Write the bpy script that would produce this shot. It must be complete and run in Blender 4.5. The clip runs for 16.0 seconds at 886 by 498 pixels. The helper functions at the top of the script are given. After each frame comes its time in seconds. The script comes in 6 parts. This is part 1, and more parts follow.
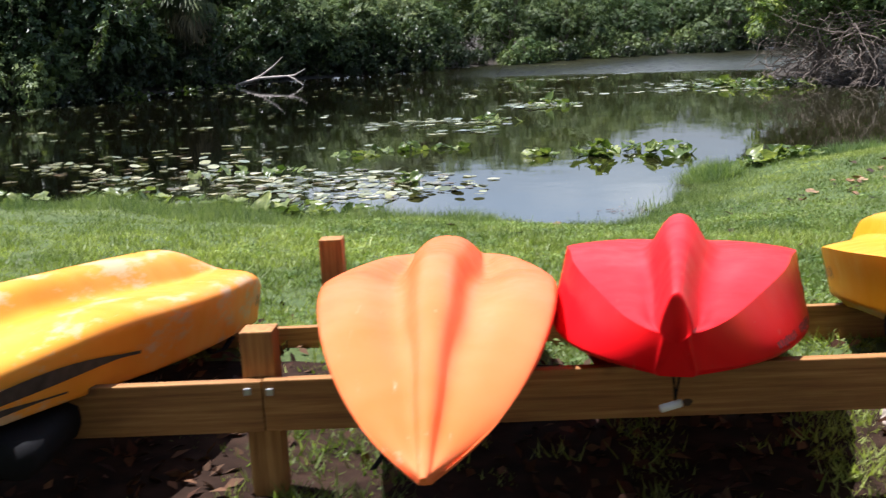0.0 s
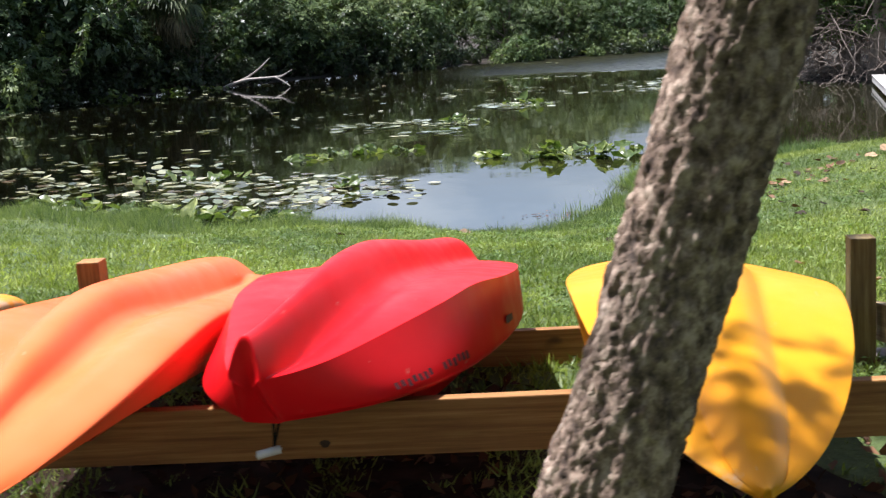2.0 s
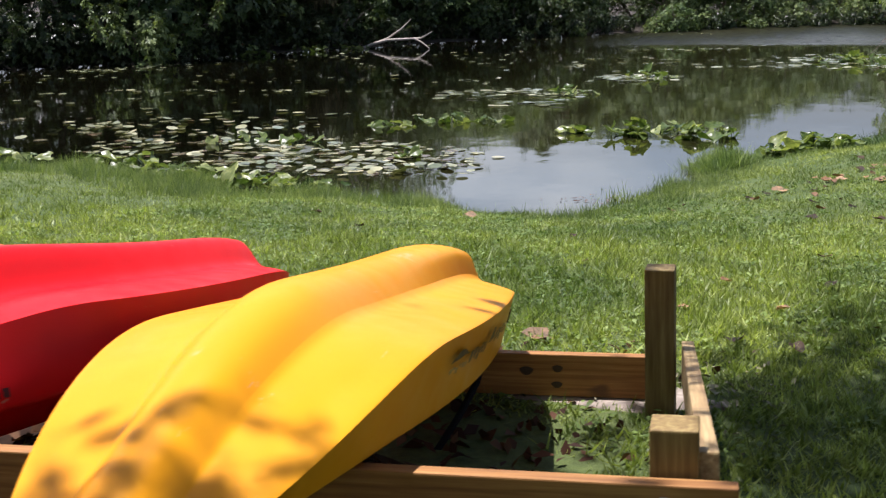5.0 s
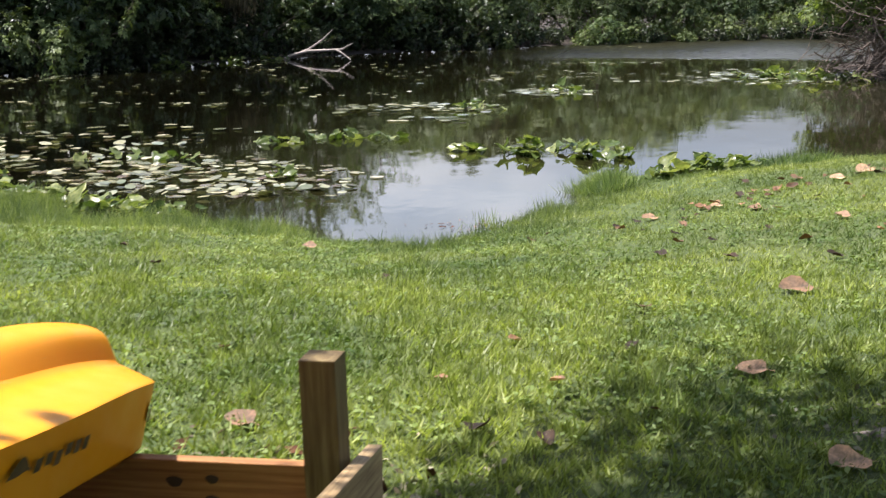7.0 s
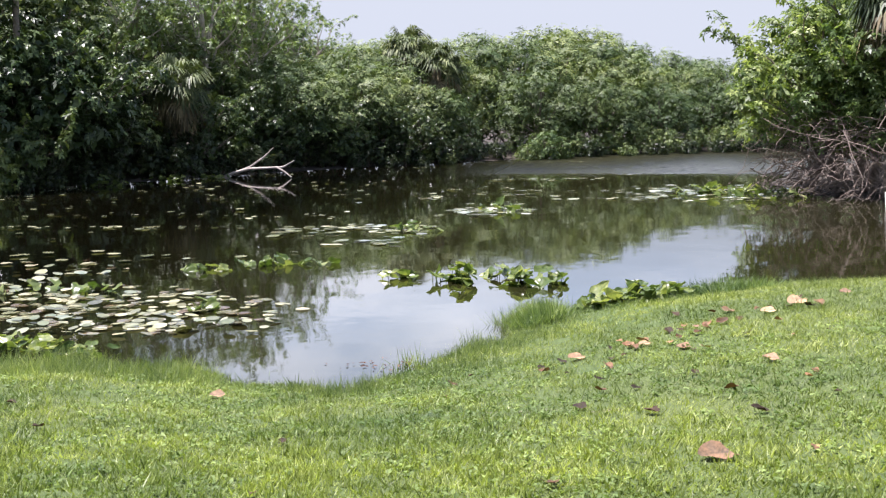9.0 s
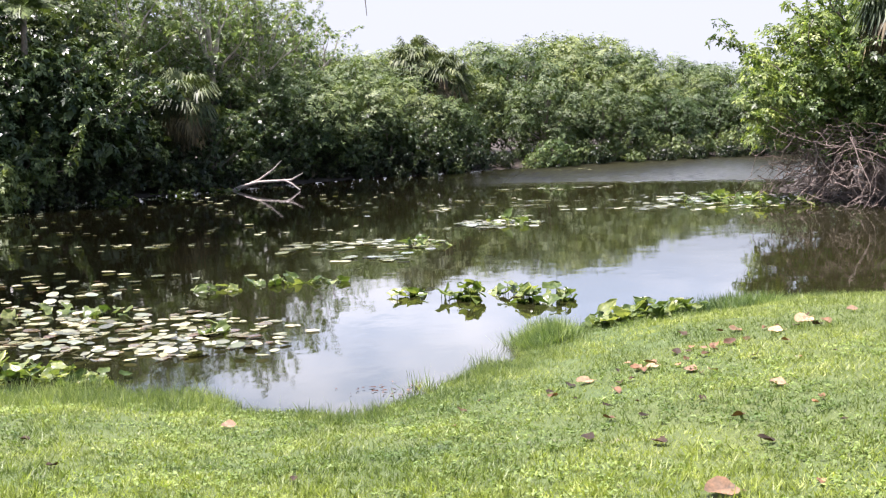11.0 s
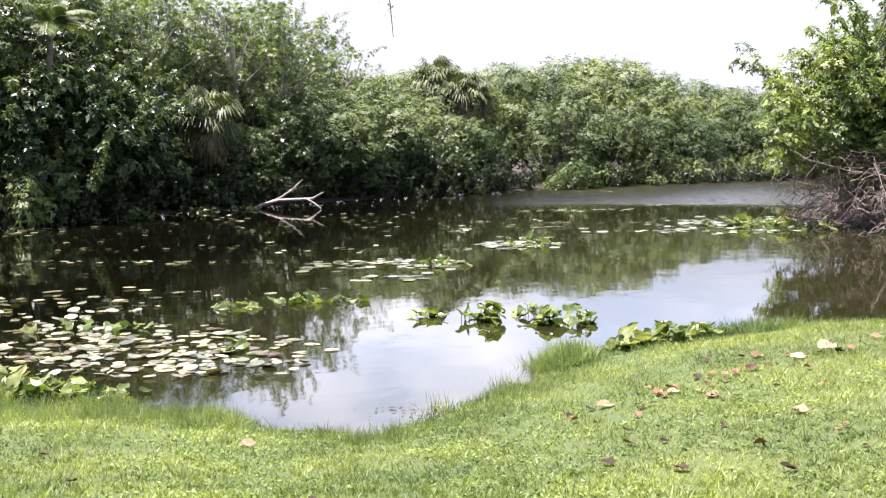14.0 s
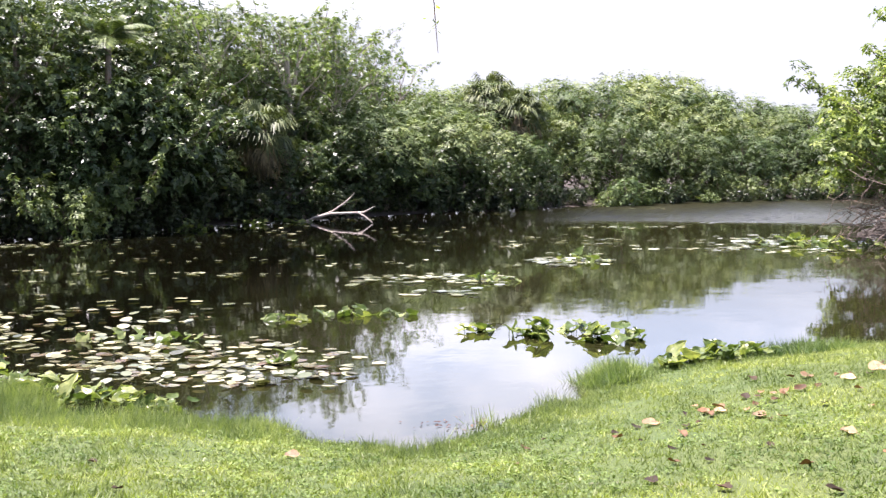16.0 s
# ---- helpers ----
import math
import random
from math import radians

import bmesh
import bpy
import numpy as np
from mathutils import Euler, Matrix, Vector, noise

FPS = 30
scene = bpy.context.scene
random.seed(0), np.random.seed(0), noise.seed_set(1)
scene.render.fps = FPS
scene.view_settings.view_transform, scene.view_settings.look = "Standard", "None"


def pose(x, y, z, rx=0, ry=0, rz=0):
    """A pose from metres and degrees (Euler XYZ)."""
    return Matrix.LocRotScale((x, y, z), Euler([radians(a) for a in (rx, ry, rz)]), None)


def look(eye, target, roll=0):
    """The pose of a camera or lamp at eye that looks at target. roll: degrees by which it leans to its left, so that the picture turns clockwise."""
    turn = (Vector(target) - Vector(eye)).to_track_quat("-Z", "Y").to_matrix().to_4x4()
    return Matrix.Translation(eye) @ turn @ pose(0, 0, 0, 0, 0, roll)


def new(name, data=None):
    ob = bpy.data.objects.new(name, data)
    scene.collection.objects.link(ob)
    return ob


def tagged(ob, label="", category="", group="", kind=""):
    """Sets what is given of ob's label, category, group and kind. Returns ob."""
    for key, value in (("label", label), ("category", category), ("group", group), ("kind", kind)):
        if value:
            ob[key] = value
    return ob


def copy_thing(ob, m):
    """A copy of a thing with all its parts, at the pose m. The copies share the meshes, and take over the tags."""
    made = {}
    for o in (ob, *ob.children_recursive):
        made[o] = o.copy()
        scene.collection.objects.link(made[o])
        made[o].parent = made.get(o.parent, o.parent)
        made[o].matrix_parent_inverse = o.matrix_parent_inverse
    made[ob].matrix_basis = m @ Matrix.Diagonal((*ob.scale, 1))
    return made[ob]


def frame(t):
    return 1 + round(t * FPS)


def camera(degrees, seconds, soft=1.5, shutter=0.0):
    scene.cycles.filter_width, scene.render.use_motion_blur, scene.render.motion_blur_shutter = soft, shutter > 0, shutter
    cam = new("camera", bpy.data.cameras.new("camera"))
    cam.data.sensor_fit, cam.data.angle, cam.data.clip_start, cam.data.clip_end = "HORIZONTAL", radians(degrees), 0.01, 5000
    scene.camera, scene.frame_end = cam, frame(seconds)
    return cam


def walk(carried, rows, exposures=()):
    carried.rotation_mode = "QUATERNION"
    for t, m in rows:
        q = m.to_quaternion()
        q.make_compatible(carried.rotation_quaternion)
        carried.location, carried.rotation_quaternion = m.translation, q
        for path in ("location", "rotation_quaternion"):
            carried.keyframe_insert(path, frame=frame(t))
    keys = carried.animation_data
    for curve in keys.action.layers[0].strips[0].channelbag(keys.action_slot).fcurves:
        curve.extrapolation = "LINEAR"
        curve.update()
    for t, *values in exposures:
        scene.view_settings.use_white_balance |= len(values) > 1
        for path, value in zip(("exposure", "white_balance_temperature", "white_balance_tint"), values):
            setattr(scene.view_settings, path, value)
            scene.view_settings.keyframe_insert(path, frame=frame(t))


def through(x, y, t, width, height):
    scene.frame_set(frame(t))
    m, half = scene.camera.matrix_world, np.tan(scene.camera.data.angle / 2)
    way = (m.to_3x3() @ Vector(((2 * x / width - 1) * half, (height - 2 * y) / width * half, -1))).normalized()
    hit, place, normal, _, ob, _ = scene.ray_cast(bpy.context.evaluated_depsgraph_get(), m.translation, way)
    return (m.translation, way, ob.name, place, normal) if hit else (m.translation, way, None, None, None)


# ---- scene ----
cam = camera(40.0, 16.0, soft=1.25, shutter=0.4)
PATH = [
    (0, (0.479, -0.138, 2.06), (0.299, 1.817, 1.681), -2.2),
    (0.5, (0.696, -0.04, 2.064), (0.539, 1.92, 1.701), -3.1),
    (1, (0.925, -0.013, 2.07), (0.733, 1.946, 1.716), -3.9),
    (1.5, (1.222, -0.004, 2.089), (0.961, 1.943, 1.714), -3.2),
    (2, (1.438, 0.119, 2.078), (1.226, 2.071, 1.696), -2.8),
    (2.5, (1.684, 0.191, 2.081), (1.423, 2.139, 1.709), -4.2),
    (3, (1.98, 0.236, 2.087), (1.589, 2.161, 1.71), -3.0),
    (3.2, (2.066, 0.274, 2.085), (1.7, 2.203, 1.705), -2.8),
    (5.3, (2.826, 1.081, 2.073), (2.326, 2.966, 1.628), -1.1),
    (5.5, (2.886, 1.201, 2.071), (2.448, 3.098, 1.615), -1.5),
    (6, (3.064, 1.474, 2.053), (2.631, 3.377, 1.618), -1.3),
    (6.5, (3.235, 1.675, 2.053), (2.772, 3.567, 1.599), -0.8),
    (7, (3.319, 1.923, 2.048), (2.908, 3.836, 1.633), -0.6),
    (7.5, (3.398, 2.13, 2.06), (2.979, 4.044, 1.658), -1.5),
    (8, (3.506, 2.277, 2.11), (2.992, 4.178, 1.762), -1.2),
    (8.2, (3.559, 2.316, 2.196), (3.088, 4.224, 1.829), 0.1),
    (8.5, (3.514, 2.4, 2.177), (3.149, 4.345, 1.892), -0.7),
    (9, (3.486, 2.379, 2.223), (3.15, 4.336, 1.983), -0.9),
    (9.2, (3.488, 2.376, 2.251), (3.15, 4.333, 2.014), -1.4),
    (11.3, (3.516, 2.338, 2.4), (3.158, 4.292, 2.169), -2.0),
    (11.5, (3.506, 2.354, 2.402), (3.133, 4.302, 2.147), -1.9),
    (12, (3.503, 2.356, 2.404), (3.116, 4.303, 2.159), -1.2),
    (12.5, (3.508, 2.37, 2.399), (3.111, 4.317, 2.172), -1.2),
    (13, (3.509, 2.343, 2.404), (3.114, 4.292, 2.191), -1.6),
    (13.5, (3.504, 2.353, 2.399), (3.121, 4.305, 2.192), -1.2),
    (14, (3.499, 2.351, 2.399), (3.116, 4.304, 2.201), -1.1),
    (14.5, (3.496, 2.35, 2.397), (3.109, 4.302, 2.201), -0.7),
    (15, (3.505, 2.351, 2.399), (3.107, 4.302, 2.208), -0.6),
    (15.5, (3.513, 2.339, 2.396), (3.096, 4.287, 2.215), -0.8),
    (16, (3.54, 2.339, 2.398), (3.074, 4.276, 2.226), -0.6),
]
walk(cam, [(t, look(eye, target, roll)) for t, eye, target, roll in PATH],
     [(0.0, 1.04, 5870, 17), (3.0, 1.00, 5800, 17), (5.3, 0.75, 6100, 20), (6.5, 0.99, 6200, 21), (8.0, 1.30, 6150, 23), (9.0, 1.39, 6050, 24), (11.5, 1.73, 6200, 28), (16.0, 1.84, 6250, 29)])

# ---------------------------------------------------------------- world and sun
SUN_TO = Vector((-0.30, 0.10, 0.95)).normalized()
world = bpy.data.worlds.new("sky")
scene.world = world
world.use_nodes = True
wt = world.node_tree
wt.nodes.clear()
w_out = wt.nodes.new("ShaderNodeOutputWorld")
w_bg = wt.nodes.new("ShaderNodeBackground")
w_sky = wt.nodes.new("ShaderNodeTexSky")
w_sky.sky_type = "NISHITA"
w_sky.sun_disc = False
w_sky.sun_elevation = math.asin(SUN_TO.z)
w_sky.sun_rotation = math.atan2(SUN_TO.x, SUN_TO.y)
w_sky.air_density, w_sky.dust_density, w_sky.ozone_density = 1.0, 2.5, 1.0
# drifting summer cloud over a hazy sky
w_co = wt.nodes.new("ShaderNodeTexCoord")
w_map = wt.nodes.new("ShaderNodeMapping")
w_map.inputs["Scale"].default_value = (1.0, 1.0, 2.6)
w_noise = wt.nodes.new("ShaderNodeTexNoise")
w_noise.inputs["Scale"].default_value = 2.6
w_noise.inputs["Detail"].default_value = 7.0
w_noise.inputs["Roughness"].default_value = 0.55
w_ramp = wt.nodes.new("ShaderNodeValToRGB")
w_ramp.color_ramp.elements[0].position, w_ramp.color_ramp.elements[1].position = 0.43, 0.57
w_sep = wt.nodes.new("ShaderNodeSeparateXYZ")
w_low = wt.nodes.new("ShaderNodeMapRange")
w_low.inputs["From Min"].default_value, w_low.inputs["From Max"].default_value = 0.44, 0.23
w_mix = wt.nodes.new("ShaderNodeMix")
w_mix.data_type = "RGBA"
w_veil = wt.nodes.new("ShaderNodeMix")
w_veil.data_type = "RGBA"
w_veil.inputs["A"].default_value, w_veil.inputs["B"].default_value = (6.7, 8.4, 9.9, 1), (13.0, 13.9, 13.7, 1)
wt.links.new(w_co.outputs["Generated"], w_sep.inputs["Vector"])
wt.links.new(w_sep.outputs["Z"], w_low.inputs["Value"])
wt.links.new(w_ramp.outputs["Color"], w_veil.inputs["Factor"])
wt.links.new(w_veil.outputs["Result"], w_mix.inputs["B"])
wt.links.new(w_co.outputs["Generated"], w_map.inputs["Vector"])
wt.links.new(w_map.outputs["Vector"], w_noise.inputs["Vector"])
wt.links.new(w_noise.outputs["Fac"], w_ramp.inputs["Fac"])
wt.links.new(w_low.outputs["Result"], w_mix.inputs["Factor"])
wt.links.new(w_sky.outputs["Color"], w_mix.inputs["A"])
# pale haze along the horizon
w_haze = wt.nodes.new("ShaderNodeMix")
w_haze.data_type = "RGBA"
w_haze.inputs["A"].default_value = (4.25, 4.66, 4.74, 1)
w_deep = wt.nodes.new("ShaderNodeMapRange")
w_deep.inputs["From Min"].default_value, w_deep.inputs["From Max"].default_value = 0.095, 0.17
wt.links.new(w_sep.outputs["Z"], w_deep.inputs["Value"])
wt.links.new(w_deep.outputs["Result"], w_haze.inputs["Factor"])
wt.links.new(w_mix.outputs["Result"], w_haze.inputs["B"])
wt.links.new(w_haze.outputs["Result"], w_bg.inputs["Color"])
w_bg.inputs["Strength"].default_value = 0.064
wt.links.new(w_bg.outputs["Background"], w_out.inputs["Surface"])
sun = new("sun", bpy.data.lights.new("sun", "SUN"))
sun.data.energy, sun.data.angle, sun.data.color = 5.0, radians(0.55), (1.0, 0.96, 0.89)
sun.matrix_world = look(SUN_TO * 50, (0, 0, 0))


# ---------------------------------------------------------------- materials
def material(name):
    m = bpy.data.materials.new(name)
    m.use_nodes = True
    nt = m.node_tree
    return m, nt, nt.nodes["Principled BSDF"], nt.nodes["Material Output"]


def add(nt, kind, **values):
    n = nt.nodes.new(kind)
    for k, v in values.items():
        n.inputs[k.replace("_", " ")].default_value = v
    return n


def noise_of(nt, scale, detail=4.0, rough=0.55, stretch=(1, 1, 1), space="Object"):
    co = nt.nodes.new("ShaderNodeTexCoord")
    mp = nt.nodes.new("ShaderNodeMapping")
    mp.inputs["Scale"].default_value = stretch
    n = add(nt, "ShaderNodeTexNoise", Scale=scale, Detail=detail, Roughness=rough)
    nt.links.new(co.outputs[space], mp.inputs["Vector"])
    nt.links.new(mp.outputs["Vector"], n.inputs["Vector"])
    return n.outputs["Fac"]


def ramp(nt, fac, stops):
    r = nt.nodes.new("ShaderNodeValToRGB")
    el = r.color_ramp.elements
    while len(el) < len(stops):
        el.new(0.5)
    for e, (p, c) in zip(el, stops):
        e.position, e.color = p, (*c, 1) if len(c) == 3 else c
    nt.links.new(fac, r.inputs["Fac"])
    return r.outputs["Color"]


def mix(nt, fac, a, b, how="MIX"):
    n = nt.nodes.new("ShaderNodeMix")
    n.data_type, n.blend_type = "RGBA", how
    for sock, v in (("Factor", fac), ("A", a), ("B", b)):
        if isinstance(v, (float, int)):
            n.inputs[sock].default_value = v
        elif isinstance(v, tuple):
            n.inputs[sock].default_value = (*v, 1)
        else:
            nt.links.new(v, n.inputs[sock])
    return n.outputs["Result"]


def bump(nt, bsdf, height, strength, distance):
    b = add(nt, "ShaderNodeBump", Strength=strength, Distance=distance)
    nt.links.new(height, b.inputs["Height"])
    nt.links.new(b.outputs["Normal"], bsdf.inputs["Normal"])
    return b


def foliage(name, dark, mid, light, gloss=0.48, through=0.35, per="leaf"):
    """Leaves: colour varied leaf by leaf and plant by plant, partly letting light through."""
    m, nt, bsdf, out = material(name)
    geo = nt.nodes.new("ShaderNodeNewGeometry")
    info = nt.nodes.new("ShaderNodeObjectInfo")
    leaf = ramp(nt, geo.outputs["Random Per Island"] if per == "leaf" else info.outputs["Random"], [(0.0, dark), (0.5, mid), (1.0, light)])
    plant = ramp(nt, info.outputs["Random"], [(0.0, (0.80, 0.88, 0.80)), (1.0, (1.18, 1.12, 1.0))])
    col = mix(nt, 1.0, leaf, plant, "MULTIPLY")
    col = mix(nt, 1.0, col, ramp(nt, noise_of(nt, 0.9, 3.0), [(0.34, (0.55, 0.64, 0.62)), (0.66, (1.40, 1.32, 1.16))]), "MULTIPLY")
    col = mix(nt, 1.0, col, ramp(nt, noise_of(nt, 6.5, 3.0), [(0.35, (0.70, 0.75, 0.72)), (0.66, (1.2, 1.17, 1.1))]), "MULTIPLY")
    nt.links.new(col, bsdf.inputs["Base Color"])
    bsdf.inputs["Roughness"].default_value = gloss
    bsdf.inputs["Specular IOR Level"].default_value = 0.27
    tr = nt.nodes.new("ShaderNodeBsdfTranslucent")
    nt.links.new(mix(nt, 1.0, col, (1.25, 1.35, 0.55), "MULTIPLY"), tr.inputs["Color"])
    sh = nt.nodes.new("ShaderNodeMixShader")
    sh.inputs["Fac"].default_value = through
    nt.links.new(bsdf.outputs["BSDF"], sh.inputs[1])
    nt.links.new(tr.outputs["BSDF"], sh.inputs[2])
    nt.links.new(sh.outputs["Shader"], out.inputs["Surface"])
    return m


M_LEAF = foliage("broad_leaf", (0.044, 0.070, 0.028), (0.080, 0.120, 0.046), (0.15, 0.20, 0.082), 0.55, 0.14)
M_LEAF_DEEP = foliage("deep_green_leaf", (0.028, 0.048, 0.022), (0.058, 0.090, 0.040), (0.14, 0.18, 0.092), 0.36, 0.20)
# for low bank shrubs: the shade under the boughs is put into the leaf colour
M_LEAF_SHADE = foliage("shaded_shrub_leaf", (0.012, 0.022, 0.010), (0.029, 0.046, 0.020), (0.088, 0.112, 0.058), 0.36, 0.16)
M_LEAF_PALE = foliage("pale_leaf", (0.080, 0.118, 0.046), (0.135, 0.182, 0.074), (0.21, 0.26, 0.115), 0.55, 0.16)
M_LEAF_LIME = foliage("lime_leaf", (0.048, 0.080, 0.030), (0.125, 0.180, 0.066), (0.25, 0.31, 0.14), 0.42)
M_PALM = foliage("palm_frond", (0.035, 0.052, 0.026), (0.070, 0.095, 0.050), (0.14, 0.17, 0.10), 0.5, 0.2)
M_DEAD_PALM = foliage("dead_frond", (0.07, 0.055, 0.038), (0.15, 0.118, 0.082), (0.27, 0.215, 0.15), 0.8, 0.1)
M_GRASS = foliage("grass_blade", (0.092, 0.122, 0.036), (0.190, 0.238, 0.080), (0.375, 0.425, 0.215), 0.45, 0.36)
M_BROAD = foliage("broad_grass_blade", (0.098, 0.132, 0.034), (0.215, 0.268, 0.086), (0.335, 0.40, 0.178), 0.45, 0.38)
M_TALL_GRASS = foliage("bank_grass", (0.080, 0.122, 0.052), (0.150, 0.205, 0.098), (0.28, 0.335, 0.19), 0.5, 0.35)
M_TUFT = foliage("tuft_grass", (0.110, 0.165, 0.068), (0.205, 0.275, 0.125), (0.36, 0.42, 0.24), 0.5, 0.35)
M_PAD = foliage("lily_leaf", (0.120, 0.066, 0.048), (0.185, 0.190, 0.130), (0.40, 0.385, 0.32), 0.20, 0.08, "plant")
M_PAD.node_tree.nodes["Principled BSDF"].inputs["Specular IOR Level"].default_value = 0.5
M_DOCK = foliage("dock_leaf", (0.078, 0.115, 0.034), (0.145, 0.190, 0.066), (0.28, 0.32, 0.15), 0.30, 0.30, "plant")
M_LITTER = foliage("dry_litter", (0.030, 0.012, 0.008), (0.070, 0.026, 0.015), (0.17, 0.085, 0.055), 0.85, 0.05)
M_BLEACHED = foliage("bleached_litter", (0.14, 0.105, 0.075), (0.25, 0.205, 0.16), (0.40, 0.345, 0.29), 0.85, 0.05)
M_FALLEN_PALE = foliage("pale_fallen_leaf", (0.20, 0.112, 0.080), (0.31, 0.190, 0.140), (0.42, 0.285, 0.215), 0.7, 0.10, "plant")
M_FALLEN = foliage("fallen_leaf", (0.028, 0.016, 0.010), (0.095, 0.050, 0.030), (0.28, 0.165, 0.115), 0.7, 0.10, "plant")


def plastic(name, colour, faded, deep, scuff=0.6):
    """Rotomoulded polyethylene: sun-faded, finely pitted, scuffed along its length."""
    m, nt, bsdf, out = material(name)
    col = mix(nt, ramp(nt, noise_of(nt, 1.6, 3.0), [(0.38, (0, 0, 0)), (0.72, (1, 1, 1))]), colour, faded)
    col = mix(nt, ramp(nt, noise_of(nt, 3.1, 5.0), [(0.55, (0, 0, 0)), (0.78, (0.5, 0.5, 0.5))]), col, deep)
    worn = ramp(nt, noise_of(nt, 7.0, 8.0, 0.7, (1.0, 0.35, 1.0)), [(scuff, (0, 0, 0)), (scuff + 0.08, (0.75, 0.75, 0.75))])
    col = mix(nt, worn, col, (0.60, 0.44, 0.28))
    scratch = ramp(nt, noise_of(nt, 16.0, 6.0, 0.7, (4.0, 0.25, 1.0)), [(0.66, (0, 0, 0)), (0.72, (0.6, 0.6, 0.6))])
    col = mix(nt, scratch, col, (0.55, 0.42, 0.30))
    nt.links.new(col, bsdf.inputs["Base Color"])
    rough = ramp(nt, noise_of(nt, 9.0, 4.0), [(0.3, (0.30, 0.30, 0.30)), (0.8, (0.52, 0.52, 0.52))])
    nt.links.new(rough, bsdf.inputs["Roughness"])
    bsdf.inputs["Specular IOR Level"].default_value = 0.14
    bump(nt, bsdf, noise_of(nt, 260.0, 2.0), 0.12, 0.0012)
    return m


M_ORANGE = plastic("orange_plastic", (0.80, 0.146, 0.032), (0.85, 0.225, 0.086), (0.74, 0.105, 0.018), 0.67)
M_RED = plastic("red_plastic", (0.74, 0.005, 0.008), (0.78, 0.014, 0.018), (0.64, 0.003, 0.005), 0.72)
M_YELLOW = plastic("yellow_plastic", (0.72, 0.285, 0.003), (0.76, 0.335, 0.010), (0.69, 0.250, 0.002), 0.66)
M_AMBER = plastic("weathered_yellow_plastic", (0.84, 0.27, 0.010), (0.87, 0.40, 0.06), (0.76, 0.20, 0.008), 0.525)


def plain(name, colour, rough=0.6, metal=0.0, spread=0.15, scale=14.0):
    m, nt, bsdf, out = material(name)
    a, b = tuple(c * (1 - spread) for c in colour), tuple(min(1, c * (1 + spread)) for c in colour)
    nt.links.new(ramp(nt, noise_of(nt, scale, 5.0), [(0.3, a), (0.7, b)]), bsdf.inputs["Base Color"])
    bsdf.inputs["Roughness"].default_value, bsdf.inputs["Metallic"].default_value = rough, metal
    bump(nt, bsdf, noise_of(nt, scale * 8, 3.0), 0.15, 0.002)
    return m


M_BLACK = plain("black_webbing", (0.009, 0.009, 0.010), 0.85)
M_BLACK.node_tree.nodes["Principled BSDF"].inputs["Specular IOR Level"].default_value = 0.15
M_INK = plain("dark_ink", (0.045, 0.035, 0.03), 0.6, 0.0, 0.5, 30.0)
M_INK_BROWN = plain("brown_ink", (0.075, 0.042, 0.018), 0.6, 0.0, 0.5, 40.0)
M_INK_RED = plain("dark_red_ink", (0.07, 0.008, 0.010), 0.6, 0.0, 0.5, 40.0)
M_INK_PALE = plain("worn_ink", (0.30, 0.20, 0.10), 0.6, 0.0, 0.4, 30.0)
M_WHITE = plain("white_plastic", (0.72, 0.72, 0.70), 0.4)
M_DRIFT = plain("bleached_wood", (0.42, 0.37, 0.32), 0.85, 0.0, 0.3, 6.0)
M_TWIG = plain("bare_twig", (0.19, 0.15, 0.12), 0.9, 0.0, 0.35, 5.0)
M_BRANCH = plain("branch_bark", (0.17, 0.14, 0.11), 0.9, 0.0, 0.35, 7.0)
M_PALE_BARK = plain("pale_grey_bark", (0.34, 0.30, 0.26), 0.9, 0.0, 0.3, 6.0)
M_STEM = plain("green_stem", (0.10, 0.15, 0.04), 0.5)


def timber(name, along, tint=(1.0, 1.0, 1.0)):
    """Sawn pine; along: the stretch of the grain on x, y, z."""
    m, nt, bsdf, out = material(name)
    info = nt.nodes.new("ShaderNodeObjectInfo")
    grain = noise_of(nt, 9.0, 7.0, 0.65, along)
    col = ramp(nt, grain, [(0.30, (0.16, 0.070, 0.024)), (0.52, (0.28, 0.145, 0.052)), (0.72, (0.41, 0.24, 0.10))])
    col = mix(nt, 1.0, col, ramp(nt, info.outputs["Random"], [(0, (0.85, 0.84, 0.82)), (1, (1.12, 1.08, 1.02))]), "MULTIPLY")
    knot = ramp(nt, noise_of(nt, 5.5, 2.0, 0.4, (0.8, 1.6, 1.6)), [(0.72, (0, 0, 0)), (0.78, (0.85, 0.85, 0.85))])
    col = mix(nt, knot, col, (0.075, 0.035, 0.016))
    stain = ramp(nt, noise_of(nt, 2.3, 5.0), [(0.50, (1, 1, 1)), (0.75, (0.62, 0.60, 0.56))])
    nt.links.new(mix(nt, 1.0, mix(nt, 1.0, col, stain, "MULTIPLY"), tint, "MULTIPLY"), bsdf.inputs["Base Color"])
    bsdf.inputs["Roughness"].default_value = 0.72
    bump(nt, bsdf, grain, 0.25, 0.003)
    return m


M_TIMBER = timber("pine_plank", (0.28, 7.0, 7.0), (1.28, 1.16, 0.84))
M_POST = timber("pine_post", (7.0, 7.0, 0.4), (0.80, 1.08, 1.00))
M_POST_NEW = timber("fresh_pine_post", (7.0, 7.0, 0.4), (1.25, 1.17, 0.86))
# side rail lies under the crown; its sunlight is put into this pale tint
M_CROSS_LIT = timber("sunlit_pine_cross_plank", (7.0, 0.28, 7.0), (1.45, 1.95, 2.5))


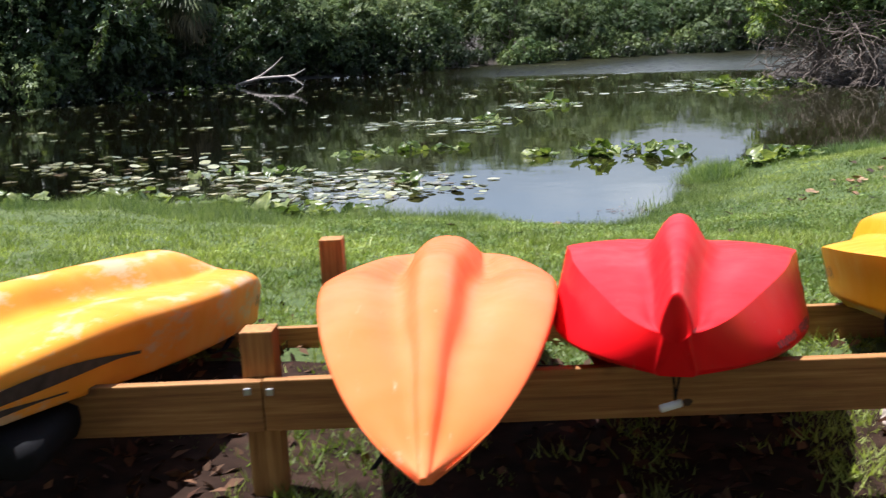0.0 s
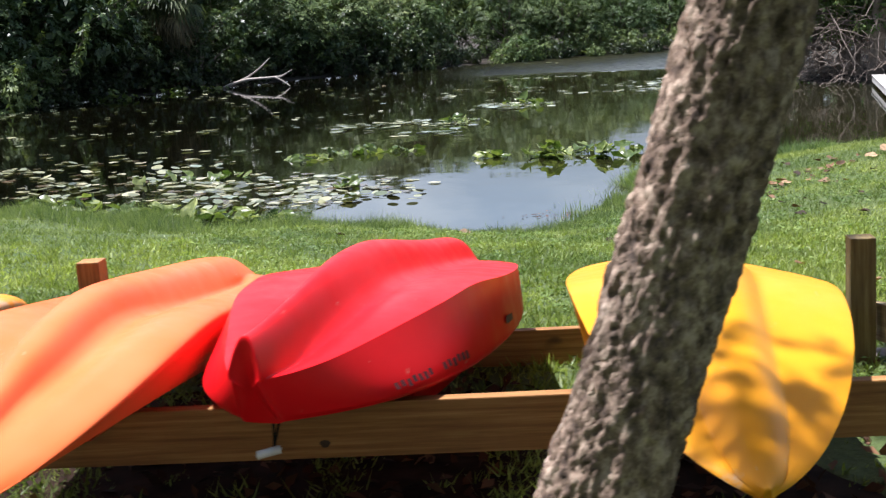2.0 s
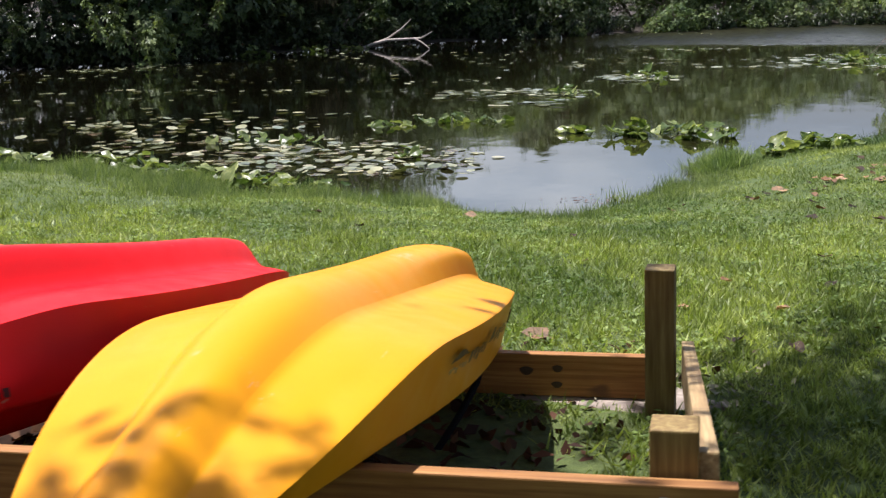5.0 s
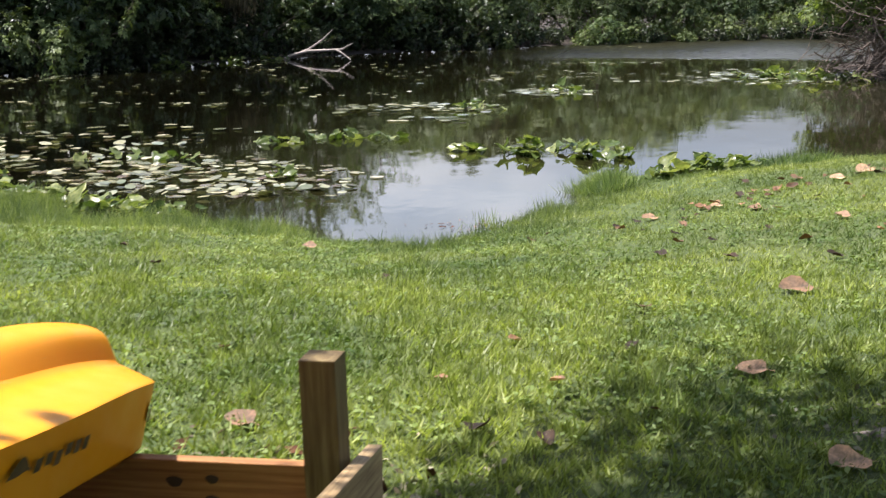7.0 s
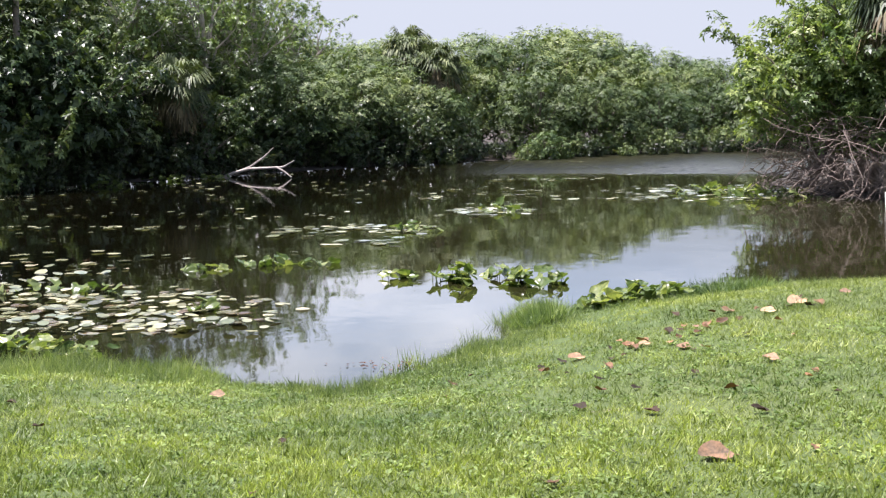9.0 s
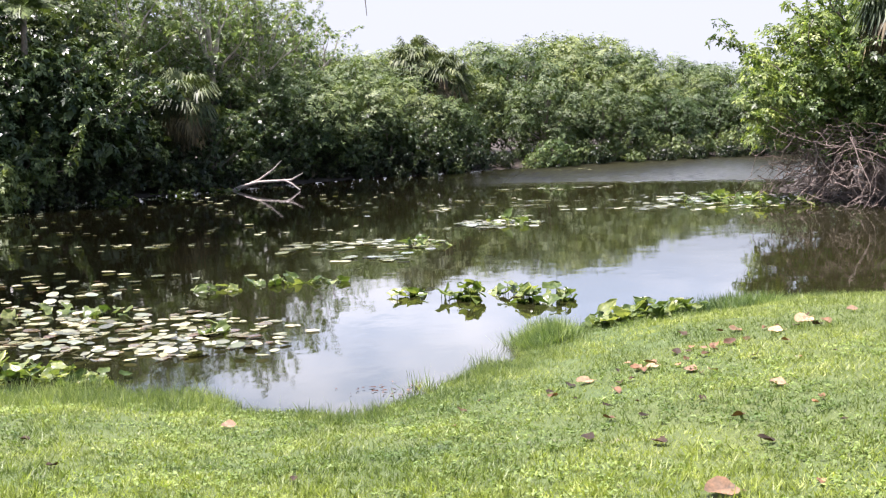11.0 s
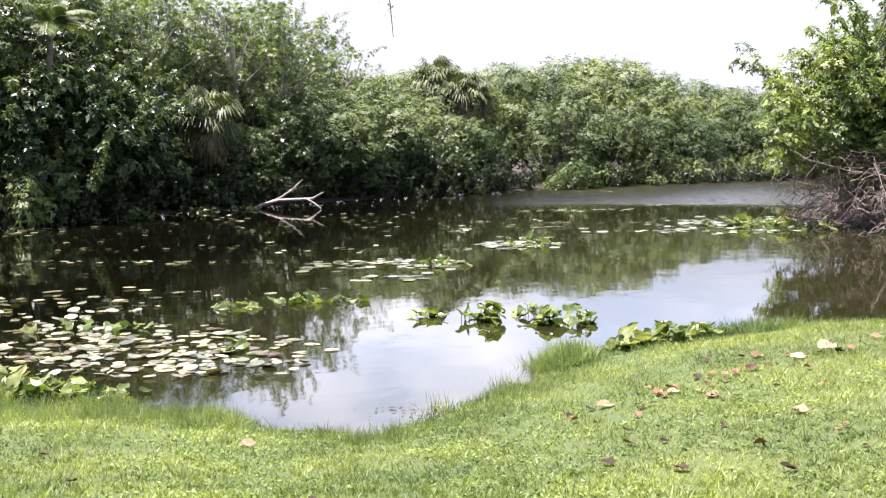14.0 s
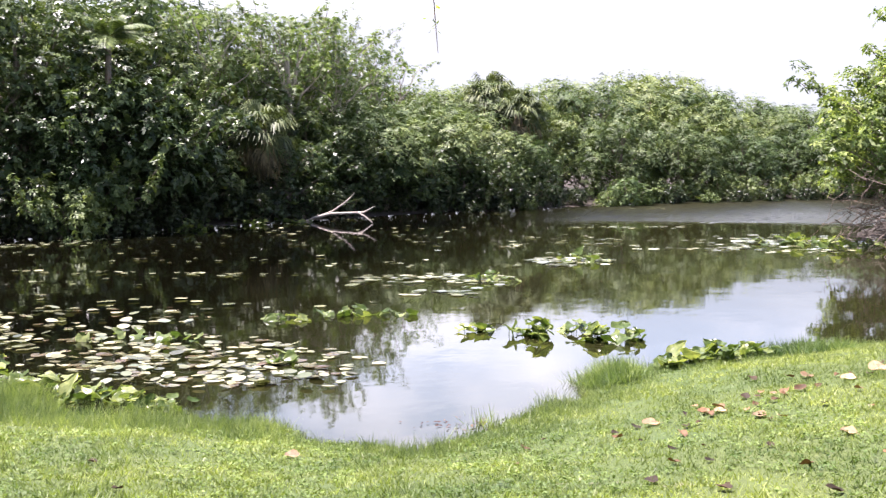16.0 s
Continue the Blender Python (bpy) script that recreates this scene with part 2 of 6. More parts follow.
def bark():
    m, nt, bsdf, out = material("ridged_bark")
    ridge = noise_of(nt, 34.0, 8.0, 0.68, (1.0, 1.0, 0.8))
    fine = noise_of(nt, 60.0, 6.0, 0.7)
    col = ramp(nt, ridge, [(0.36, (0.060, 0.039, 0.027)), (0.50, (0.235, 0.162, 0.112)), (0.64, (0.56, 0.43, 0.32))])
    col = mix(nt, ramp(nt, noise_of(nt, 3.0, 4.0), [(0.5, (0, 0, 0)), (0.8, (0.22, 0.22, 0.22))]), col, (0.36, 0.30, 0.25))
    nt.links.new(col, bsdf.inputs["Base Color"])
    bsdf.inputs["Roughness"].default_value = 0.92
    b1 = bump(nt, bsdf, ridge, 0.8, 0.007)
    b2 = add(nt, "ShaderNodeBump", Strength=0.5, Distance=0.003)
    nt.links.new(fine, b2.inputs["Height"])
    nt.links.new(b1.outputs["Normal"], b2.inputs["Normal"])
    nt.links.new(b2.outputs["Normal"], bsdf.inputs["Normal"])
    return m


M_BARK = bark()


def lake():
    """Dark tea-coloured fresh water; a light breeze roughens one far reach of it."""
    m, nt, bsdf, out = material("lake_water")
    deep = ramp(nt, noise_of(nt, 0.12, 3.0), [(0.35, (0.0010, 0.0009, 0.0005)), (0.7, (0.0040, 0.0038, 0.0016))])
    olive_reflection = ramp(nt, noise_of(nt, 0.2, 4.0), [(0.3, (0.010, 0.0098, 0.0036)), (0.7, (0.020, 0.0200, 0.0072))])
    to_right = nt.nodes.new("ShaderNodeMapRange")
    to_right.inputs["From Min"].default_value, to_right.inputs["From Max"].default_value = -5.0, 1.5
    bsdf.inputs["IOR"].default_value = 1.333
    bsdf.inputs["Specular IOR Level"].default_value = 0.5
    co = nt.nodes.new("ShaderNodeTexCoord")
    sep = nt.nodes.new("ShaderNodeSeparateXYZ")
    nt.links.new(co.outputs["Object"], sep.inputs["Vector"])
    # base colour turns olive towards +X, painting the lit trees' reflection; left stays near black
    nt.links.new(sep.outputs["X"], to_right.inputs["Value"])
    nt.links.new(mix(nt, to_right.outputs["Result"], deep, olive_reflection), bsdf.inputs["Base Color"])
    wob = add(nt, "ShaderNodeMath")
    wob.operation = "MULTIPLY_ADD"
    nt.links.new(noise_of(nt, 0.3, 6.0, 0.65, (0.35, 1.0, 1.0)), wob.inputs[0])
    wob.inputs[1].default_value = 6.0
    nt.links.new(sep.outputs["Y"], wob.inputs[2])
    across = nt.nodes.new("ShaderNodeMapRange")
    across.inputs["From Min"].default_value, across.inputs["From Max"].default_value = -4.0, -1.0
    nt.links.new(sep.outputs["X"], across.inputs["Value"])
    reach = nt.nodes.new("ShaderNodeMapRange")
    reach.inputs["From Min"].default_value, reach.inputs["From Max"].default_value = 40.4, 42.6
    nt.links.new(wob.outputs["Value"], reach.inputs["Value"])
    breeze = nt.nodes.new("ShaderNodeMath")
    breeze.operation = "MULTIPLY"
    nt.links.new(reach.outputs["Result"], breeze.inputs[0])
    nt.links.new(across.outputs["Result"], breeze.inputs[1])
    still = noise_of(nt, 1.3, 3.0, 0.5, (1.0, 0.6, 1.0))
    chop = noise_of(nt, 2.6, 5.0, 0.65, (0.6, 1.3, 1.0))
    b1 = bump(nt, bsdf, still, 0.085, 0.05)
    b2 = add(nt, "ShaderNodeBump", Distance=0.05)
    gain = nt.nodes.new("ShaderNodeMath")
    gain.operation = "MULTIPLY_ADD"
    gain.inputs[1].default_value, gain.inputs[2].default_value = 0.12, 0.010
    nt.links.new(breeze.outputs["Value"], gain.inputs[0])
    nt.links.new(gain.outputs["Value"], b2.inputs["Strength"])
    nt.links.new(chop, b2.inputs["Height"])
    nt.links.new(b1.outputs["Normal"], b2.inputs["Normal"])
    nt.links.new(b2.outputs["Normal"], bsdf.inputs["Normal"])
    rough = nt.nodes.new("ShaderNodeMapRange")
    rough.inputs["To Min"].default_value, rough.inputs["To Max"].default_value = 0.012, 0.30
    nt.links.new(breeze.outputs["Value"], rough.inputs["Value"])
    nt.links.new(rough.outputs["Result"], bsdf.inputs["Roughness"])
    return m


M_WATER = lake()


def earth():
    """Lawn soil: green thatch with bare sandy and leaf-strewn patches."""
    m, nt, bsdf, out = material("lawn_ground")
    thatch = ramp(nt, noise_of(nt, 26.0, 9.0, 0.78), [(0.3, (0.034, 0.052, 0.013)), (0.55, (0.075, 0.108, 0.027)), (0.78, (0.13, 0.165, 0.055))])
    broad = ramp(nt, noise_of(nt, 0.55, 4.0), [(0.35, (0.82, 0.92, 0.80)), (0.7, (1.2, 1.1, 0.95))])
    col = mix(nt, 1.0, thatch, broad, "MULTIPLY")
    sand = ramp(nt, noise_of(nt, 1.7, 6.0, 0.6), [(0.67, (0, 0, 0)), (0.76, (0.7, 0.7, 0.7))])
    col = mix(nt, sand, col, (0.34, 0.29, 0.22))
    where = nt.nodes.new("ShaderNodeSeparateXYZ")
    nt.links.new(nt.nodes.new("ShaderNodeTexCoord").outputs["Object"], where.inputs["Vector"])
    # ground blends to a dark brown between y 22 and 27
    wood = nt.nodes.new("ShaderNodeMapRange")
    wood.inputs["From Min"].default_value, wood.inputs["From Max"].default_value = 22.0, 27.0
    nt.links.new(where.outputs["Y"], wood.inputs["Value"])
    far_brown = ramp(nt, noise_of(nt, 5.0, 7.0, 0.65), [(0.35, (0.018, 0.014, 0.009)), (0.7, (0.055, 0.042, 0.026))])
    col = mix(nt, wood.outputs["Result"], col, far_brown)
    nt.links.new(col, bsdf.inputs["Base Color"])
    bsdf.inputs["Roughness"].default_value = 0.95
    bump(nt, bsdf, noise_of(nt, 40.0, 6.0, 0.7), 0.7, 0.02)
    return m


M_EARTH = earth()
# bare soil, its colour taken darker to deepen the shade under the rack
M_SOIL_SHADED = plain("shaded_leaf_mould", (0.026, 0.015, 0.010), 0.95, 0.0, 0.6, 9.0)
M_SOIL_SHADED.node_tree.nodes["Principled BSDF"].inputs["Specular IOR Level"].default_value = 0.08


# ---------------------------------------------------------------- mesh helpers
def mesh_np(name, v, f):
    """A mesh from an array of vertices and one of equal-sided faces."""
    me = bpy.data.meshes.new(name)
    v, f = np.asarray(v, np.float32), np.asarray(f, np.int32)
    me.vertices.add(len(v))
    me.vertices.foreach_set("co", v.ravel())
    me.loops.add(f.size)
    me.loops.foreach_set("vertex_index", f.ravel())
    me.polygons.add(len(f))
    me.polygons.foreach_set("loop_start", np.arange(0, f.size, f.shape[1], dtype=np.int32))
    me.update(calc_edges=True)
    return me


def mesh_bm(name, bm, smooth=False):
    me = bpy.data.meshes.new(name)
    bm.normal_update()
    bm.to_mesh(me)
    bm.free()
    for p in me.polygons:
        p.use_smooth = smooth
    return me


def part(name, data, mat, parent=None, label="", at=None):
    """One mesh object, under a thing or a part."""
    if isinstance(data, bmesh.types.BMesh):
        data = mesh_bm(name, data)
    if not data.materials:
        data.materials.append(mat)
    ob = new(name, data)
    ob.parent = parent
    if at is not None:
        ob.matrix_basis = at
    return tagged(ob, label)


def thing(name, m, label, category, group="", kind=""):
    ob = new(name)
    ob.empty_display_size = 0.2
    ob.matrix_basis = m
    return tagged(ob, label, category, group, kind)


def board(sx, sy, sz, bevel=0.004, bm=None, at=None):
    bm = bm or bmesh.new()
    made = bmesh.ops.create_cube(bm, size=1.0)["verts"]
    bmesh.ops.scale(bm, vec=(sx, sy, sz), verts=made)
    if at is not None:
        bmesh.ops.transform(bm, matrix=at, verts=made)
    if bevel:
        edges = list({e for v in made for e in v.link_edges})
        bmesh.ops.bevel(bm, geom=edges, offset=bevel, segments=2, affect="EDGES", profile=0.6)
    return bm


def tube(points, radii, sides=8):
    """Vertices and quads of a tube along points, closed to a tip by its last radius."""
    pts = [Vector(p) for p in points]
    v, f = [], []
    side = Vector((0.31, 0.95, 0.05))
    for i, p in enumerate(pts):
        d = (pts[min(i + 1, len(pts) - 1)] - pts[max(i - 1, 0)]).normalized()
        a = (side - d * side.dot(d))
        a = a.normalized() if a.length > 1e-4 else d.orthogonal().normalized()
        b = d.cross(a)
        for k in range(sides):
            w = 2 * math.pi * k / sides
            v.append(tuple(p + (a * math.cos(w) + b * math.sin(w)) * radii[i]))
    for i in range(len(pts) - 1):
        for k in range(sides):
            j = (k + 1) % sides
            f.append((i * sides + k, i * sides + j, (i + 1) * sides + j, (i + 1) * sides + k))
    return v, f


def joined(pieces):
    v, f = [], []
    for pv, pf in pieces:
        n = len(v)
        v += pv
        f += [tuple(n + i for i in q) for q in pf]
    return v, f


def curve_tube(name, points, radii, sides=8, smooth=True):
    me = mesh_np(name, *tube(points, radii, sides))
    me.polygons.foreach_set("use_smooth", [smooth] * len(me.polygons))
    return me


def wander(rng, a, b, n, loose):
    """Points from a to b that stray by loose."""
    a, b = np.array(a, float), np.array(b, float)
    t = np.linspace(0, 1, n)[:, None]
    off = np.cumsum(rng.normal(0, loose, (n, 3)), 0)
    return a + (b - a) * t + off - off[0] - t * (off[-1] - off[0]) * 0.6


# ---------------------------------------------------------------- the lie of the land
WATER = [(-40, 14.5), (-12, 14.2), (-5.8, 13.3), (-4.6, 13.4), (-3.1, 12.8), (-2.3, 12.1), (-1.3, 12.0), (-0.3, 12.0), (0.4, 11.6), (1.1, 11.4),
         (1.45, 11.9), (1.75, 12.8), (2.05, 13.6), (2.1, 14.6), (2.6, 15.2), (3.2, 15.9), (3.9, 16.55), (4.8, 17.05), (5.8, 17.3), (7.2, 17.7),
         (8.6, 18.6), (9.8, 22), (9.6, 26.5), (8.4, 29.2), (7.0, 30.6), (6.3, 33), (6.7, 36), (8.4, 42), (12.5, 47), (30, 55),
         (30, 68), (12, 58), (5.6, 53.8), (1.1, 51.2), (-2.8, 47.0), (-6.3, 43.9), (-7.8, 41.9), (-10.3, 38.0), (-12.5, 34.9),
         (-14.2, 31.8), (-18, 27.5), (-40, 24)]


def shore(x, y):
    """Distance from the water's edge; on land positive."""
    x, y = np.asarray(x, float), np.asarray(y, float)
    near, inside = np.full(x.shape, 1e9), np.zeros(x.shape, bool)
    for (ax, ay), (bx, by) in zip(WATER, WATER[1:] + WATER[:1]):
        dx, dy = bx - ax, by - ay
        t = np.clip(((x - ax) * dx + (y - ay) * dy) / (dx * dx + dy * dy), 0, 1)
        near = np.minimum(near, np.hypot(x - ax - t * dx, y - ay - t * dy))
        if dy:
            inside ^= ((ay > y) != (by > y)) & (x < dx * (y - ay) / dy + ax)
    return np.where(inside, -near, near)


def wave(x, y):
    return 0.5 * np.sin(1.7 * x + 0.6 * y + 0.4) + 0.3 * np.sin(3.1 * y - 1.3 * x) + 0.2 * np.sin(5.3 * x + 4.1 * y)


def height(x, y):
    d = shore(x, y) + 0.10 * wave(x * 1.4, y * 1.4) + 0.07 * wave(x * 4.3 + 1, y * 3.7)
    rise = np.where(y < 22 + 0.4 * x, 0.80, 0.30)
    land = rise * (1 - np.exp(-(np.maximum(d, 0) / 3.2) ** 1.3)) + 0.012 * wave(x, y) * np.clip(d, 0, 1)
    return np.where(d > 0, land, 0.5 * (np.exp(np.minimum(d, 0) / 0.9) - 1))


def spaced(*runs):
    return np.unique(np.concatenate([np.linspace(a, b, n) for a, b, n in runs]).round(4))


gx = spaced((-900, -60, 16), (-60, -26, 18), (-26, -10, 33), (-10, 12, 120), (12, 60, 32), (60, 900, 16))
gy = spaced((-500, -10, 12), (-10, 1, 12), (1, 20, 104), (20, 58, 80), (58, 70, 9), (70, 1200, 18))
X, Y = np.meshgrid(gx, gy)
Z = height(X, Y)
nx = len(gx)
idx = np.arange(X.size).reshape(X.shape)
quads = np.stack([idx[:-1, :-1], idx[:-1, 1:], idx[1:, 1:], idx[1:, :-1]], -1).reshape(-1, 4)
ground_me = mesh_np("ground", np.stack([X, Y, Z], -1).reshape(-1, 3), quads)
ground_me.polygons.foreach_set("use_smooth", [True] * len(ground_me.polygons))
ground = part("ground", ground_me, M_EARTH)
tagged(ground, "gently sloping grassy lakeside ground with sandy patches", "ground", kind="structure")

wx = spaced((-90, -5, 12), (-5, 11, 230), (11, 60, 10))
wy = spaced((5, 36, 12), (36, 58, 270), (58, 110, 8))
X, Y = np.meshgrid(wx, wy)
front = 38.2 + 0.11 * (X - 2.2) ** 2 + 1.2 * wave(X * 0.5, Y * 0.3)
breath = np.clip((Y - front) / 1.6, 0, 1) * np.clip((X + 4.5) / 2, 0, 1) * np.clip((10.5 - X) / 2, 0, 1) * np.clip((57 - Y) / 2, 0, 1)
Z, rng = np.zeros_like(X), np.random.default_rng(8)
for _ in range(16):
    length, way, phase = rng.uniform(0.24, 0.50), rng.normal(1.57, 0.45), rng.uniform(0, 6.3)
    Z += 0.050 * length / 6.283 * np.sin(6.283 / length * (X * math.cos(way) + Y * math.sin(way)) + phase)
idx = np.arange(X.size).reshape(X.shape)
quads = np.stack([idx[:-1, :-1], idx[:-1, 1:], idx[1:, 1:], idx[1:, :-1]], -1).reshape(-1, 4)
water_me = mesh_np("water", np.stack([X, Y, Z * breath], -1).reshape(-1, 3), quads)
water_me.polygons.foreach_set("use_smooth", [True] * len(water_me.polygons))
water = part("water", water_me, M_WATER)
tagged(water, "still dark lake water reflecting sky and trees", "water", kind="structure")


def lie(x, y):
    return float(height(np.array([x]), np.array([y]))[0])


# ---------------------------------------------------------------- kayak rack
RACK = pose(0, 0, 0, 0, -1.15, 1.6)
rack = thing("kayak_rack", RACK, "low kayak rack of pine posts and planks on the lawn", "rack")
POST = mesh_bm("post", board(0.089, 0.089, 1.0))
POST.materials.append(M_POST)
POST_NEW = mesh_bm("post", board(0.089, 0.089, 1.0))
POST_NEW.materials.append(M_POST_NEW)


def post(x, y, top, bottom=0.25, turn=0.0):
    ob = part("post", POST_NEW if x < 0 else POST, M_TIMBER, rack, at=pose(x, y, (top + bottom) / 2, 0, 0, turn))
    ob.scale = (1, 1, top - bottom)
    return ob


post(-0.205, 2.985, 1.255)
post(-0.235, 4.505, 1.22)
post(2.715, 3.0, 1.215)
post(2.615, 4.465, 1.165, turn=-1.6)
post(-2.55, 2.985, 1.27)
post(-2.50, 4.505, 1.22)
part("front_rail", board(3.02, 0.038, 0.14), M_TIMBER, rack, at=pose(1.32, 2.92, 1.062))
part("front_rail", board(2.40, 0.038, 0.14), M_TIMBER, rack, at=pose(-1.393, 2.92, 1.060))
part("rear_rail", board(2.90, 0.038, 0.14), M_TIMBER, rack, at=pose(1.15, 4.572, 0.782))
part("rear_rail", board(2.40, 0.038, 0.14), M_TIMBER, rack, at=pose(-1.503, 4.572, 0.782))
part("side_rail", board(0.038, 1.66, 0.14), M_CROSS_LIT, rack, at=pose(2.735, 3.80, 0.955, -9.6, 0, 3.0))
# dark knots in the boards
KNOT = mesh_np("knot", [(0, -0.003, 0)] + [(math.cos(w) * (1 + 0.15 * math.sin(3 * w)), 0.001, math.sin(w)) for w in np.linspace(0, 2 * math.pi, 14, endpoint=False)], [(0, 1 + i, 1 + (i + 1) % 14) for i in range(14)])
KNOT.materials.append(plain("knot_wood", (0.055, 0.028, 0.014), 0.7, 0.0, 0.6, 60.0))
for kx, ky, kz, w, h in ((2.183, 4.5515, 0.795, 0.022, 0.015), (2.284, 4.5515, 0.805, 0.017, 0.012), (2.281, 4.5515, 0.751, 0.018, 0.011), (0.92, 2.8995, 1.03, 0.013, 0.010), (-0.86, 2.8995, 1.07, 0.018, 0.010), (1.86, 2.8995, 1.05, 0.014, 0.010)):
    knot = part("knot", KNOT, None, rack, at=pose(kx, ky, kz))
    knot.scale = (w, 1, h)
BOLT = mesh_bm("bolt", board(0.02, 0.012, 0.02, 0.004))
BOLT.materials.append(plain("zinc", (0.45, 0.45, 0.46), 0.4, 0.9))
for bx, bz in ((-0.23, 1.105), (-0.17, 1.102), (2.70, 1.10), (2.70, 1.03)):
    part("bolt", BOLT, None, rack, at=pose(bx, 2.897, bz))


# ---------------------------------------------------------------- kayaks
def smooth01(t):
    t = max(0.0, min(1.0, t))
    return t * t * (3 - 2 * t)


class Hull:
    """An upturned sit-on-top kayak; u runs from bow to stern, local y along it, z up from the gunwale."""

    def __init__(self, length, beam, stern, droop, sharp, wide, power, wall_high, bow_high, tuck):
        self.length, self.beam, self.stern, self.droop = length, beam, stern, droop
        self.sharp, self.wide, self.power = sharp, wide, power
        self.wall_high, self.bow_high, self.tuck = wall_high, bow_high, tuck

    rim, rake, soft, step, blunt, bullnose, full = 0.045, 0.04, 0.07, (0.945, 0.02), 0.12, 0.015, 1.0
    hump_half, hump_high, hollow, hollow_wide, crown = ((0, 0.02), (1, 0.12)), ((0, 0.02), (1, 0.08)), ((0, 0.0), (1, 0.02)), 0.45, ((0, 0.0), (1, 0.0))
    chine, chine_lift, creases, top = ((0, 0.8), (1, 0.9)), ((0, 0.0), (1, 0.004)), (0.2, 0.3, 0.4), (0.46, 0.10)
    foot, cap, nose, kick, top_end = 1.08, 0.50, 0.014, 0.0, 0.0

    def half(self, u):
        if u < self.wide:
            b = self.beam * (1 - (1 - u / self.wide) ** self.power) ** (0.72 if self.sharp else self.full)
        else:
            b = self.beam - (self.beam - self.stern) * ((u - self.wide) / (1 - self.wide)) ** 2.0
        return max(self.nose, b) * (1 - self.blunt * max(0, (u - 0.92) / 0.08) ** 2.5)

    def base(self, u):
        return -self.droop * max(0, 1 - u / 0.42) ** 2 - 0.02 * max(0, (u - 0.8) / 0.2) ** 2 + self.kick * max(0, (u - 0.12) / 0.88) ** 1.3

    def side(self, u):
        return self.bow_high + (self.wall_high - self.bow_high) * smooth01(u / 0.45) - self.bullnose * max(0, (u - 0.88) / 0.12) ** 2 - self.kick * max(0, (u - 0.12) / 0.88) ** 1.3

    def along(self, keys, u):
        """A value between (u, value) keys, eased from key to key."""
        for (a, va), (c, vc) in zip(keys, keys[1:]):
            if u <= c:
                return va + (vc - va) * smooth01((u - a) / (c - a))
        return keys[-1][1]

    def section(self, u):
        """Half a cross-section, keel to gunwale: hump, hollow beside it, bottom panel, chine, bevel and side wall."""
        b, hw, zb, g = self.half(u), self.side(u), self.base(u), self.tuck
        d = self.along(self.hump_high, u) * (1 - 0.97 * smooth01((u - self.step[0]) / self.step[1]))
        r = min(self.along(self.hump_half, u), self.cap * b)
        hollow, crown = self.along(self.hollow, u), self.along(self.crown, u)
        xc, zc = b * self.along(self.chine, u), hw + self.along(self.chine_lift, u)
        reach = r + (xc - r) * self.hollow_wide
        panel = zc + crown
        t, w = self.top
        t += (self.top_end - t) * smooth01((u - 0.6) / 0.34) if self.top_end else 0.0
        pts = [(0, panel + d), (t * r, panel + d * (1 - w)), ((t + self.foot) * 0.5 * r, panel + 0.60 * d), (self.foot * r, panel + 0.12 * d - 0.4 * hollow),
               (r + (reach - r) * 0.35, panel - hollow), (reach, panel - 0.25 * hollow - 0.3 * crown), (reach + (xc - reach) * 0.55, zc + 0.35 * crown), (xc, zc)]
        zw = hw - self.soft * 0.06
        if self.sharp:
            pts += [(xc + (b - xc) * 0.45, hw * 0.66), (xc + (b - xc) * 0.85, hw * 0.30), (b, hw * 0.10), (b * 0.985, 0.012), (b * 0.96, 0.0), (b * 0.90, 0.0)]
            return [(x, z + zb) for x, z in pts]
        pts += [(xc + (b - xc) * 0.55, zc + (zw - zc) * (0.5 - 0.4 * self.soft)), (b, zw - 0.012 * self.soft), (b * (0.45 + 0.55 * g), hw * 0.5), (b * (g + 0.012), 0.02 * hw / 0.2), (b * g, 0.0), (b * (g - 0.05), 0.0)]
        return [(x, z + zb) for x, z in pts]

    def wall(self, u, k, lift):
        """A point on the side wall, k from gunwale to chine."""
        b, hw, k = self.half(u), self.side(u), k * 0.8 + 0.05
        if self.sharp:
            xc, zf = b * self.along(self.chine, u), 0.10 + 0.56 * k
            across = 1 - 0.75 * (zf - 0.10) if zf < 0.30 else 0.85 - 1.11 * (zf - 0.30)
            return xc + (b - xc) * across + lift + 0.002, u * self.length, self.base(u) + hw * zf + lift * 0.6
        return b * (self.tuck + (1 - self.tuck) * k * 1.04) + lift + 0.001, u * self.length, self.base(u) + hw * (0.04 + 0.86 * k)

    def body(self):
        a, w = self.step
        us = sorted([0, 0.004, 0.012, 0.025, 0.05, 0.08, 0.985, 0.996, 1.0] + list(np.linspace(0.12, 0.93, 30)) + [a - 0.03, a - 0.012, a - 0.003, a + 0.25 * w, a + 0.5 * w, a + 0.75 * w, a + w])
        v, f = [], []
        for n, u in enumerate(us):
            half = self.section(u)
            row = [(-x, z) for x, z in half[:0:-1]] + half
            shrink = 0.94 if n == len(us) - 1 else 1.0
            v += [(x * shrink, u * self.length + self.rake * max(0, 1 - u / 0.35) ** 1.5 * max(0, 1 - (z - self.base(u)) / max(self.side(u), 0.02)), z if shrink == 1.0 else self.base(u) + (z - self.base(u)) * 0.97) for x, z in row]
        m = len(row)
        for i in range(len(us) - 1):
            for k in range(m - 1):
                f.append((i * m + k, i * m + k + 1, (i + 1) * m + k + 1, (i + 1) * m + k))
        bm = bmesh.new()
        vs = [bm.verts.new(p) for p in v]
        for q in f:
            bm.faces.new([vs[i] for i in q])
        bm.faces.new([vs[k] for k in range(m)])
        bm.faces.new([vs[(len(us) - 1) * m + k] for k in reversed(range(m))])
